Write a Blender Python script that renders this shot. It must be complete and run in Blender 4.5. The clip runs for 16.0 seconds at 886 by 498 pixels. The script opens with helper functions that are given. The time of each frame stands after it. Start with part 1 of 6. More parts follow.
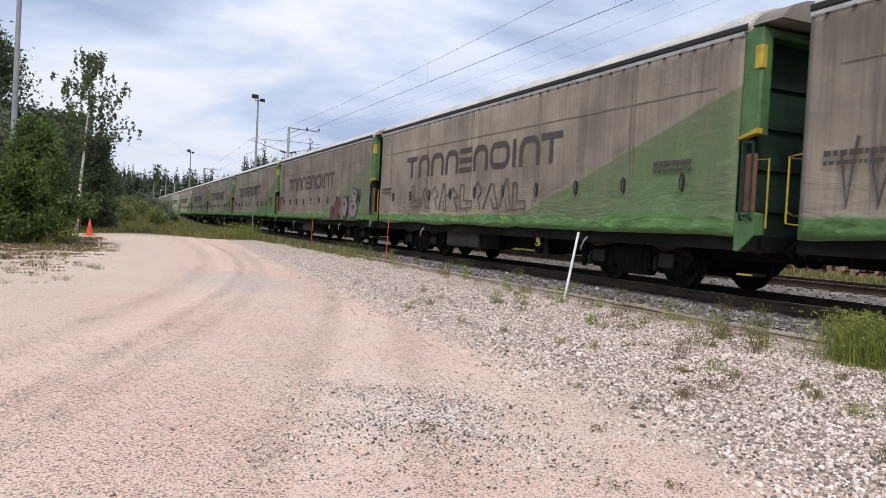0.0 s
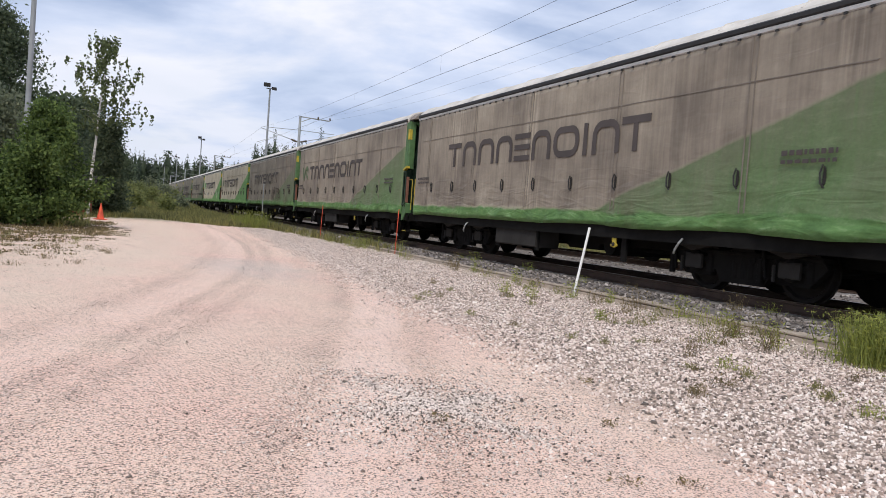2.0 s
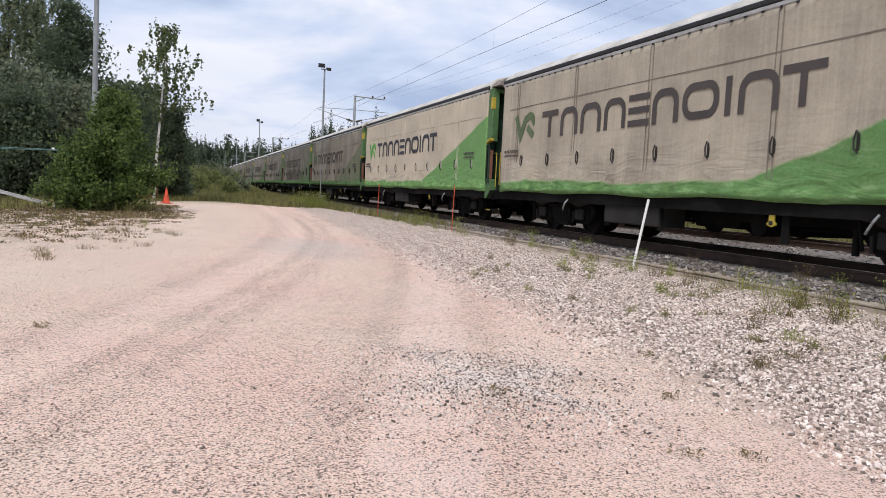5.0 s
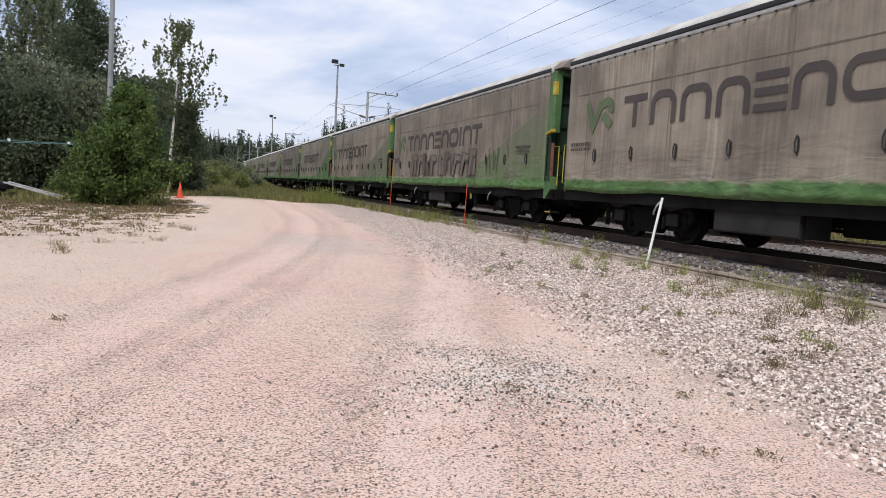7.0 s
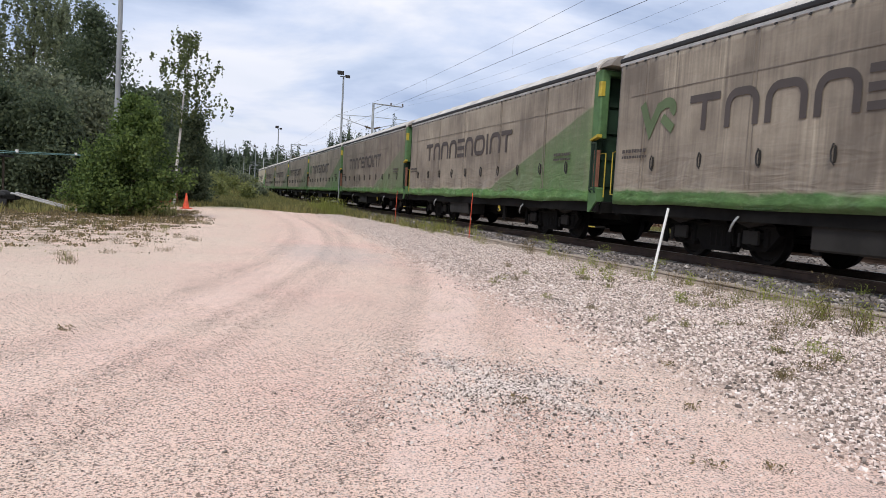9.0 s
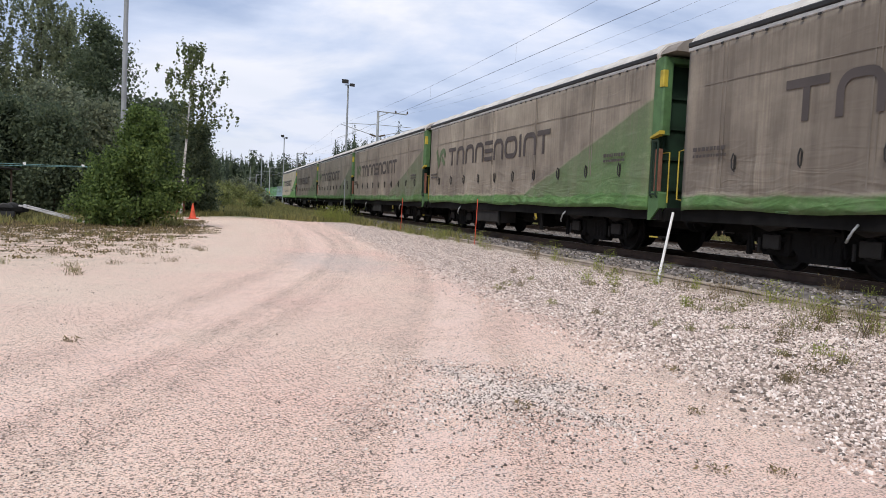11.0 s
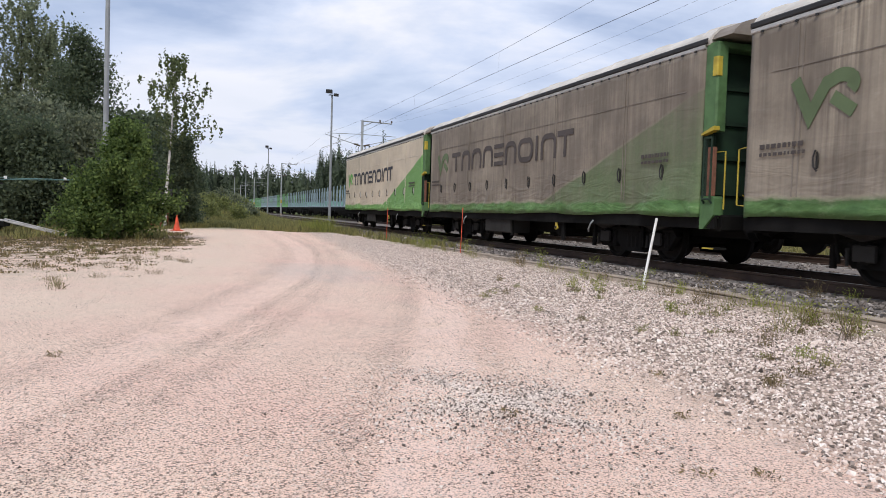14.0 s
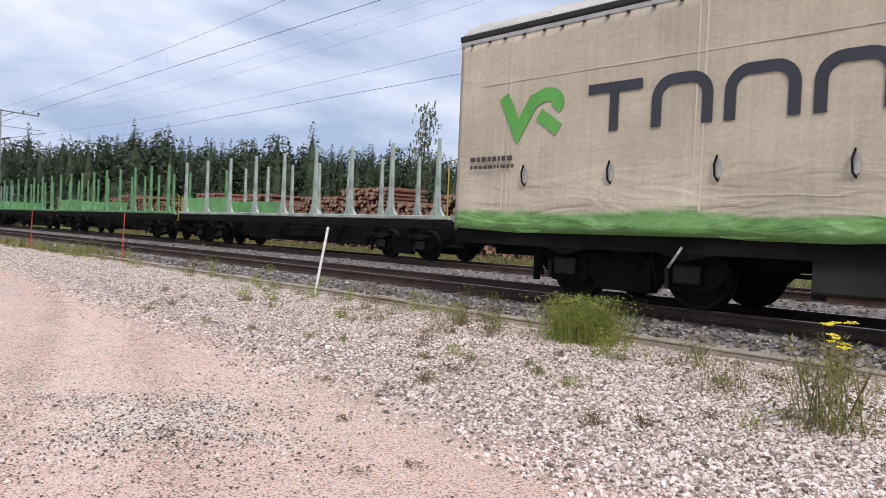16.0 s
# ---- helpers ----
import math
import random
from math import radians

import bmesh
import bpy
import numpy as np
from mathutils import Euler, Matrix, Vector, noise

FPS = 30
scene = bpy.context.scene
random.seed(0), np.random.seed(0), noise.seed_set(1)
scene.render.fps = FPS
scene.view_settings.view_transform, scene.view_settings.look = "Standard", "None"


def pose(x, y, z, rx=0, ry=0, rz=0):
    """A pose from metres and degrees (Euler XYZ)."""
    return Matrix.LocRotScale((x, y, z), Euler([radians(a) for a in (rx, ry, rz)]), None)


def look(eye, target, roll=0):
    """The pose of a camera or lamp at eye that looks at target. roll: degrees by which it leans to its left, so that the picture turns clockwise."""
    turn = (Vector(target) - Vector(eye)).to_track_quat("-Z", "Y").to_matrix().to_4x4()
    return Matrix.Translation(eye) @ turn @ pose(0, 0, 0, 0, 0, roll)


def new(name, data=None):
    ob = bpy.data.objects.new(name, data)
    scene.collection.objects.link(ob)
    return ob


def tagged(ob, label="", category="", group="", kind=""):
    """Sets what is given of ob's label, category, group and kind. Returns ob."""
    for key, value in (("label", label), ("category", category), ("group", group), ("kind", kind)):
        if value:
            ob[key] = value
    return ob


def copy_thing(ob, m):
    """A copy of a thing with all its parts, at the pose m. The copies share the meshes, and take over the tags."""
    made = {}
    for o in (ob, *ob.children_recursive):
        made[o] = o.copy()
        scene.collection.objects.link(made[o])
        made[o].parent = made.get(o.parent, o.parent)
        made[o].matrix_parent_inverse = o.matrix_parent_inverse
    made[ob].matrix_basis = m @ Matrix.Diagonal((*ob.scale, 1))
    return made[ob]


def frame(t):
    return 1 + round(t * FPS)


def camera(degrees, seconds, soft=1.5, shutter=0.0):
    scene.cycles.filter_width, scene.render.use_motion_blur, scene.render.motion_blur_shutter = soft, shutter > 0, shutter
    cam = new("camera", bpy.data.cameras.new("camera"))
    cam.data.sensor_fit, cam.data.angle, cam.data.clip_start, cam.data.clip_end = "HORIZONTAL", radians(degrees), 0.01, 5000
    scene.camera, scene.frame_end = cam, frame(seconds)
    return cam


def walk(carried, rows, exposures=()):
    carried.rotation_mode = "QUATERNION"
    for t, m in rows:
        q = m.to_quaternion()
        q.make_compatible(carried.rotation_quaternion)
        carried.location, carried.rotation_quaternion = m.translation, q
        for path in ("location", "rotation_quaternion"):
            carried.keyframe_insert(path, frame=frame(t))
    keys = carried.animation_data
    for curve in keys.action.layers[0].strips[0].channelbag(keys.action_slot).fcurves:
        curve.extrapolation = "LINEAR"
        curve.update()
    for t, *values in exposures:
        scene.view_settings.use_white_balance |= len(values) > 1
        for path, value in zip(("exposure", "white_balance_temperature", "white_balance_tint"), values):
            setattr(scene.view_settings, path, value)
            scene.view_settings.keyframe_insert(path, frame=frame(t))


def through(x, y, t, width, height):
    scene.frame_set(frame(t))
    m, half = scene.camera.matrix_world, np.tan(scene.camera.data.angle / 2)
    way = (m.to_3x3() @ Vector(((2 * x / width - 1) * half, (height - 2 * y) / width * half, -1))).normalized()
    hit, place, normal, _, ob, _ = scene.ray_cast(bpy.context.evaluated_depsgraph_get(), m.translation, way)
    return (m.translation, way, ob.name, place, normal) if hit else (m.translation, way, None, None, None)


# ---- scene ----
cam = camera(62.0, 16.0, 0.75, 0.035)
# seconds, place, turn: a hand-held telephone that hardly moves and pans at the end
ROWS = [
    (0.0, 0.052, 0.035, 1.205, 88.33, -2.89, -23.96),
    (0.5, 0.033, 0.060, 1.201, 88.63, -3.51, -21.78),
    (1.0, 0.025, 0.068, 1.198, 88.64, -3.77, -21.79),
    (1.5, 0.007, 0.059, 1.200, 88.28, -4.09, -22.63),
    (2.0, 0.009, 0.054, 1.196, 87.70, -4.20, -23.31),
    (2.5, 0.007, 0.049, 1.203, 87.18, -4.02, -23.32),
    (3.0, 0.009, 0.043, 1.205, 86.68, -3.56, -22.61),
    (3.5, 0.013, 0.043, 1.202, 86.35, -3.09, -21.56),
    (4.0, 0.012, 0.033, 1.199, 86.10, -2.72, -20.35),
    (6.5, -0.019, 0.015, 1.195, 85.13, -3.13, -18.17),
    (7.0, -0.024, 0.016, 1.196, 85.29, -3.17, -18.04),
    (7.5, -0.023, 0.014, 1.196, 85.56, -3.19, -17.94),
    (8.0, -0.024, 0.017, 1.200, 85.81, -3.21, -17.91),
    (8.5, -0.026, 0.022, 1.198, 86.00, -3.19, -17.82),
    (9.0, -0.026, 0.024, 1.195, 86.09, -3.16, -17.64),
    (11.5, 0.003, 0.003, 1.201, 86.74, -2.29, -17.18),
    (12.0, 0.001, 0.004, 1.201, 86.88, -2.20, -17.28),
    (12.5, -0.003, -0.002, 1.202, 86.99, -2.11, -17.47),
    (13.0, 0.000, 0.000, 1.200, 87.10, -2.00, -17.70),
    (13.5, 0.005, -0.005, 1.205, 87.20, -1.83, -17.96),
    (14.0, 0.005, -0.010, 1.203, 87.29, -1.69, -18.28),
    (14.5, 0.004, -0.007, 1.202, 87.39, -1.68, -19.12),
    (15.0, 0.009, -0.012, 1.202, 87.49, -1.74, -20.64),
    (15.5, 0.013, -0.025, 1.205, 87.71, -1.94, -23.69),
    (15.7, 0.016, -0.035, 1.205, 88.10, -2.25, -28.63),
    (16.0, 0.070, -0.046, 1.208, 88.83, -2.47, -43.00),
]
walk(cam, [(t, pose(x, y, z, rx, ry, rz)) for t, x, y, z, rx, ry, rz in ROWS])

# ---------------------------------------------------------------- plan
RAIL_Z = 0.37          # top of the rails over the gravel yard
TRACK = 9.8            # middle of the near track; it runs along y
TRACK_2 = 16.0         # middle of the far track, with the log wagons
PITCH = 16.75          # wagon to wagon
CURTAIN = 15.65        # length of a curtain side
DUCT = 7.95

# ---------------------------------------------------------------- light
world = bpy.data.worlds.new("world")
scene.world = world
world.use_nodes = True
SUN_EL, SUN_AZ = radians(48), radians(215)


def build_world():
    nt = world.node_tree
    nt.nodes.clear()
    N, L = nt.nodes.new, nt.links.new
    out, bg = N("ShaderNodeOutputWorld"), N("ShaderNodeBackground")
    sky = N("ShaderNodeTexSky")
    sky.sky_type, sky.sun_disc, sky.sun_elevation, sky.sun_rotation = "NISHITA", False, SUN_EL, SUN_AZ
    sky.air_density, sky.dust_density = 1.0, 1.5
    co = N("ShaderNodeTexCoord")
    sep = N("ShaderNodeSeparateXYZ")
    L(co.outputs["Generated"], sep.inputs[0])
    # clouds lie in a flat layer: divide by the height over the horizon
    add = N("ShaderNodeMath"); add.operation = "ADD"; add.inputs[1].default_value = 0.16
    mx = N("ShaderNodeMath"); mx.operation = "MAXIMUM"; mx.inputs[1].default_value = 0.02
    L(sep.outputs[2], mx.inputs[0]); L(mx.outputs[0], add.inputs[0])
    dx = N("ShaderNodeMath"); dx.operation = "DIVIDE"
    dy = N("ShaderNodeMath"); dy.operation = "DIVIDE"
    L(sep.outputs[0], dx.inputs[0]); L(add.outputs[0], dx.inputs[1])
    L(sep.outputs[1], dy.inputs[0]); L(add.outputs[0], dy.inputs[1])
    cb = N("ShaderNodeCombineXYZ")
    L(dx.outputs[0], cb.inputs[0]); L(dy.outputs[0], cb.inputs[1])
    n1 = N("ShaderNodeTexNoise")
    n1.inputs["Scale"].default_value, n1.inputs["Detail"].default_value = 1.0, 8.0
    n1.inputs["Roughness"].default_value, n1.inputs["Distortion"].default_value = 0.52, 0.25
    n2 = N("ShaderNodeTexNoise")
    n2.inputs["Scale"].default_value, n2.inputs["Detail"].default_value = 1.3, 4.0
    off = N("ShaderNodeVectorMath"); off.operation = "ADD"; off.inputs[1].default_value = (5.3, 2.2, 0.4)
    L(cb.outputs[0], off.inputs[0])
    L(off.outputs[0], n1.inputs["Vector"])
    L(cb.outputs[0], n2.inputs["Vector"])
    shade = N("ShaderNodeValToRGB")          # the clouds' own light and grey parts
    e = shade.color_ramp.elements
    e[0].position, e[0].color = 0.36, (3.5, 4.4, 6.4, 1)
    e[1].position, e[1].color = 0.60, (8.9, 8.9, 9.5, 1)
    m = shade.color_ramp.elements.new(0.49); m.color = (6.2, 6.9, 8.6, 1)
    L(n1.outputs[0], shade.inputs[0])
    gaps = N("ShaderNodeMapRange")
    gaps.inputs["From Min"].default_value, gaps.inputs["From Max"].default_value = 0.36, 0.56
    gaps.inputs["To Min"].default_value, gaps.inputs["To Max"].default_value = 0.88, 1.0
    L(n2.outputs[0], gaps.inputs["Value"])
    haze = N("ShaderNodeMapRange")
    haze.inputs["From Min"].default_value, haze.inputs["From Max"].default_value = 0.02, 0.30
    haze.inputs["To Min"].default_value, haze.inputs["To Max"].default_value = 0.5, 0.0
    L(sep.outputs[2], haze.inputs["Value"])
    low = N("ShaderNodeMix"); low.data_type = "RGBA"
    low.inputs["B"].default_value = (4.2, 5.1, 7.0, 1)
    L(haze.outputs[0], low.inputs["Factor"]); L(shade.outputs[0], low.inputs["A"])
    mix = N("ShaderNodeMix"); mix.data_type = "RGBA"
    L(gaps.outputs[0], mix.inputs["Factor"]); L(sky.outputs[0], mix.inputs["A"]); L(low.outputs["Result"], mix.inputs["B"])
    L(mix.outputs["Result"], bg.inputs[0])
    bg.inputs[1].default_value = 0.10
    L(bg.outputs[0], out.inputs[0])


build_world()
sun = new("sun", bpy.data.lights.new("sun", "SUN"))
sun.data.energy, sun.data.angle, sun.data.color = 2.2, radians(18), (1.0, 0.95, 0.88)
sun.matrix_world = look((0, 0, 40), (-math.sin(SUN_AZ) * 10, -math.cos(SUN_AZ) * 10, 40 - 10 * math.tan(SUN_EL)))
scene.view_settings.exposure = 0.20


# ---------------------------------------------------------------- materials
class Mat:
    """A small writer of node materials."""

    def __init__(self, name, rough=0.8, metal=0.0, spec=0.4):
        self.m = bpy.data.materials.new(name)
        self.m.use_nodes = True
        self.nt = self.m.node_tree
        self.b = self.nt.nodes["Principled BSDF"]
        self.b.inputs["Roughness"].default_value, self.b.inputs["Metallic"].default_value = rough, metal
        self.b.inputs["Specular IOR Level"].default_value = spec

    def node(self, kind, **ins):
        n = self.nt.nodes.new(kind)
        for k, val in ins.items():
            n.inputs[k.replace("_", " ")].default_value = val
        return n

    def link(self, a, b):
        self.nt.links.new(a, b)

    def coords(self, which="Object", scale=(1, 1, 1), offset=(0, 0, 0)):
        c = self.node("ShaderNodeTexCoord")
        mp = self.node("ShaderNodeMapping")
        mp.inputs["Scale"].default_value, mp.inputs["Location"].default_value = scale, offset
        self.link(c.outputs[which], mp.inputs["Vector"])
        return mp.outputs[0]

    def noise(self, vec, scale, detail=4.0, rough=0.55, distortion=0.0):
        n = self.node("ShaderNodeTexNoise", Scale=scale, Detail=detail, Roughness=rough, Distortion=distortion)
        self.link(vec, n.inputs["Vector"])
        return n.outputs[0]

    def ramp(self, fac, stops):
        r = self.node("ShaderNodeValToRGB")
        e = r.color_ramp.elements
        while len(e) < len(stops):
            e.new(0.5)
        for el, (p, c) in zip(e, stops):
            el.position, el.color = p, (*c, 1) if len(c) == 3 else c
        self.link(fac, r.inputs[0])
        return r.outputs[0]

    def span(self, val, a, b, c=0.0, d=1.0):
        r = self.node("ShaderNodeMapRange")
        for k, x in (("From Min", a), ("From Max", b), ("To Min", c), ("To Max", d)):
            r.inputs[k].default_value = x
        self.link(val, r.inputs["Value"])
        return r.outputs[0]

    def math(self, op, a, b):
        n = self.node("ShaderNodeMath")
        n.operation = op
        for i, x in enumerate((a, b)):
            if isinstance(x, (int, float)):
                n.inputs[i].default_value = x
            else:
                self.link(x, n.inputs[i])
        return n.outputs[0]

    def mix(self, fac, a, b, mode="MIX"):
        n = self.node("ShaderNodeMix")
        n.data_type, n.blend_type = "RGBA", mode
        for key, x in (("Factor", fac), ("A", a), ("B", b)):
            if isinstance(x, (int, float)):
                n.inputs[key].default_value = x
            elif isinstance(x, tuple):
                n.inputs[key].default_value = (*x, 1)
            else:
                self.link(x, n.inputs[key])
        return n.outputs["Result"]

    def color(self, c):
        if isinstance(c, tuple):
            self.b.inputs["Base Color"].default_value = (*c, 1)
        else:
            self.link(c, self.b.inputs["Base Color"])
        return self

    def bump(self, height, strength=0.4, distance=0.01):
        n = self.node("ShaderNodeBump", Strength=strength, Distance=distance)
        self.link(height, n.inputs["Height"])
        self.link(n.outputs[0], self.b.inputs["Normal"])
        return self


def worn(name, base, dark=0.6, scale=3.0, rough=0.7, metal=0.0, bump=0.2, fine=60.0, spec=0.4):
    """Paint, metal or wood with stains at two scales."""
    M = Mat(name, rough, metal, spec)
    v = M.coords()
    big, small = M.noise(v, scale, 5), M.noise(v, fine, 3)
    low = tuple(c * dark for c in base)
    high = tuple(min(1.0, c * 1.15) for c in base)
    col = M.ramp(big, [(0.32, low), (0.55, base), (0.75, high)])
    col = M.mix(M.span(small, 0.4, 0.7, 0.0, 0.25), col, low)
    M.color(col).bump(small, bump, 0.004)
    return M.m


def leafy(name, base, spread=0.5, through=0.55):
    """Leaves: each island has a shade of its own, and some light comes through."""
    M = Mat(name, 0.6, 0.0, 0.25)
    g = M.node("ShaderNodeNewGeometry")
    a = tuple(c * (1 - spread) for c in base)
    b = (base[0] * (1 + spread * 1.1), base[1] * (1 + spread * 0.8), base[2] * (1 + spread * 0.4))
    col = M.ramp(g.outputs["Random Per Island"], [(0.0, a), (0.5, base), (1.0, b)])
    M.color(col)
    tr = M.node("ShaderNodeBsdfTranslucent")
    M.link(col, tr.inputs[0])
    mx = M.node("ShaderNodeMixShader", Fac=through)
    M.link(M.b.outputs[0], mx.inputs[1]); M.link(tr.outputs[0], mx.inputs[2])
    M.link(mx.outputs[0], M.nt.nodes["Material Output"].inputs["Surface"])
    return M.m


def pebbles(name, stops, scale=3.0, rough=0.9):
    """Loose stones: each island has its own shade."""
    M = Mat(name, rough, 0.0, 0.3)
    g = M.node("ShaderNodeNewGeometry")
    col = M.ramp(g.outputs["Random Per Island"], stops)
    sm = M.noise(M.coords(), 90.0, 3)
    col = M.mix(M.span(sm, 0.35, 0.7, 0.0, 0.22), col, (0.16, 0.14, 0.125))
    M.color(col).bump(sm, 0.3, 0.004)
    return M.m


def ground_material():
    """A yard of pinkish crushed gravel, with wheel tracks, sandy and stony parts, and grass farther off."""
    M = Mat("yard_gravel", 0.95, 0.0, 0.2)
    v = M.coords()
    sep = M.node("ShaderNodeSeparateXYZ")
    M.link(v, sep.inputs[0])
    X, Y = sep.outputs[0], sep.outputs[1]
    grit = M.noise(v, 80.0, 5, 0.8)
    grit2 = M.noise(v, 17.0, 5, 0.7)
    mid = M.noise(v, 2.6, 6, 0.62)
    big = M.noise(v, 0.33, 4, 0.55)
    vor = M.node("ShaderNodeTexVoronoi", Scale=100.0)
    M.link(v, vor.inputs["Vector"])
    # fine gravel: pinkish sand with pale and dark chips
    fine = M.ramp(grit, [(0.36, (0.10, 0.078, 0.066)), (0.43, (0.50, 0.385, 0.325)), (0.48, (0.82, 0.645, 0.55)), (0.58, (0.97, 0.81, 0.715))])
    rgb = M.node("ShaderNodeSeparateColor")
    M.link(vor.outputs["Color"], rgb.inputs[0])
    chips = M.mix(M.span(rgb.outputs[0], 0.80, 0.84, 0.0, 0.85), fine, (0.16, 0.125, 0.105))
    chips = M.mix(M.span(rgb.outputs[1], 0.80, 0.86, 0.0, 0.8), chips, (0.92, 0.82, 0.75))
    pink = M.mix(M.span(big, 0.40, 0.62), (0.99, 0.91, 0.845), (0.99, 0.85, 0.80))
    col = M.mix(1.0, chips, pink, "MULTIPLY")
    # wheel tracks sweep across the yard: u is the distance across their run
    bend = M.math("MULTIPLY", M.math("TANH", M.math("MULTIPLY", M.math("SUBTRACT", Y, 5.0), 0.0756), 0.0), 4.5)
    u = M.math("SUBTRACT", M.math("SUBTRACT", X, bend), M.math("MULTIPLY", M.math("SUBTRACT", mid, 0.5), 0.30))
    rings = M.noise(M._vec(u), 1.9, 5, 0.62)
    rut = M.ramp(M.span(u, -3.0, 3.0), [(p, (c, c, c)) for p, c in ((0.0, 0.3), (0.22, 0.2), (0.255, 0.85), (0.29, 0.1), (0.375, 0.1), (0.405, 1.0), (0.44, 0.1), (0.475, 0.75), (0.51, 0.15), (0.60, 0.25), (0.665, 0.35), (0.705, 1.0), (0.735, 0.0), (0.82, 0.0), (0.85, 0.6), (0.89, 0.1))])
    worn_in = M.span(M.noise(v, 0.7, 4, 0.6), 0.34, 0.58, 0.25, 1.15)
    speck = M.math("MULTIPLY", M.span(grit2, 0.40, 0.54), M.span(grit, 0.42, 0.52, 1.0, 0.25))
    track = M.math("MULTIPLY", M.math("MULTIPLY", M.math("MAXIMUM", rut, M.span(rings, 0.52, 0.68, 0.0, 0.8)), worn_in), speck)
    col = M.mix(M.math("MULTIPLY", track, 0.80), col, (0.135, 0.11, 0.095))
    smooth = M.math("MULTIPLY", M.math("MULTIPLY", M.span(rut, 0.22, 0.0, 0.0, 0.38), M.span(mid, 0.36, 0.58)), M.span(grit, 0.34, 0.44))
    col = M.mix(smooth, col, (0.90, 0.70, 0.62))
    # thin spread of grey grit where the yard bends
    gx, gy = M.math("MULTIPLY", M.math("SUBTRACT", X, 2.3), 0.55), M.math("MULTIPLY", M.math("SUBTRACT", Y, 14.5), 0.26)
    spread = M.math("ADD", M.math("ADD", M.math("MULTIPLY", gx, gx), M.math("MULTIPLY", gy, gy)), M.math("MULTIPLY", mid, 1.6))
    col = M.mix(M.math("MULTIPLY", M.span(spread, 1.35, 0.75, 0.0, 0.6), M.span(grit2, 0.36, 0.56, 0.3, 1.0)), col, (0.46, 0.43, 0.40))
    # paler yellowish sand on the side away from the rails
    sand = M.math("MULTIPLY", M.span(u, -1.6, -2.8), M.span(Y, 5.0, 9.0))
    col = M.mix(M.math("MULTIPLY", sand, M.span(mid, 0.36, 0.6, 0.2, 0.6)), col, (0.68, 0.565, 0.45))
    # soil, moss and dead plants at the side away from the rails
    soil = M.math("MULTIPLY", M.span(M.math("ADD", X, M.math("MULTIPLY", mid, 3.0)), 1.2, -1.6), M.span(M.math("ADD", Y, M.math("MULTIPLY", mid, 8.0)), 15.0, 24.0))
    col = M.mix(M.math("MULTIPLY", soil, M.span(mid, 0.42, 0.60, 0.1, 0.85)), col, (0.14, 0.12, 0.075))
    # the stony strip and the rail bed: darker ground under the loose stones
    drift = M.math("MULTIPLY", M.math("MAXIMUM", M.math("SUBTRACT", Y, 3.0), 0.0), 0.066)
    strip = M.span(M.math("SUBTRACT", M.math("ADD", X, M.math("MULTIPLY", mid, 1.3)), drift), 3.55, 4.35)
    # its dark tones put the shade in the stones' gaps into the colour
    col = M.mix(M.math("MULTIPLY", strip, 0.85), col, M.mix(M.span(grit2, 0.36, 0.56), (0.10, 0.078, 0.063), (0.45, 0.355, 0.295)))
    verge = M.math("MULTIPLY", M.span(X, 7.05, 7.35), M.span(M.math("ADD", X, M.math("MULTIPLY", mid, 0.5)), 8.35, 8.15))
    col = M.mix(M.math("MULTIPLY", verge, M.span(mid, 0.36, 0.54, 0.1, 0.85)), col, M.mix(M.span(grit, 0.40, 0.5), (0.30, 0.25, 0.20), (0.66, 0.56, 0.47)))
    # grass and scrub beyond the yard
    far = M.span(M.math("ADD", Y, M.math("MULTIPLY", mid, 10.0)), 46.0, 52.0)
    left = M.span(M.math("ADD", X, M.math("MULTIPLY", mid, 6.0)), -5.0, -9.0)
    right = M.span(X, 23.0, 25.0)
    near = M.math("MAXIMUM", M.math("MAXIMUM", far, left), right)
    grass = M.ramp(mid, [(0.3, (0.05, 0.075, 0.02)), (0.55, (0.12, 0.15, 0.045)), (0.75, (0.22, 0.20, 0.09))])
    col = M.mix(near, col, grass)
    M.color(col)
    hgt = M.math("ADD", M.math("MULTIPLY", grit, 0.6), M.math("MULTIPLY", vor.outputs["Distance"], 0.4))
    return M.bump(hgt, 0.75, 0.018).m


def _vec(self, x):
    c = self.node("ShaderNodeCombineXYZ")
    self.link(x, c.inputs[0])
    return c.outputs[0]


Mat._vec = _vec


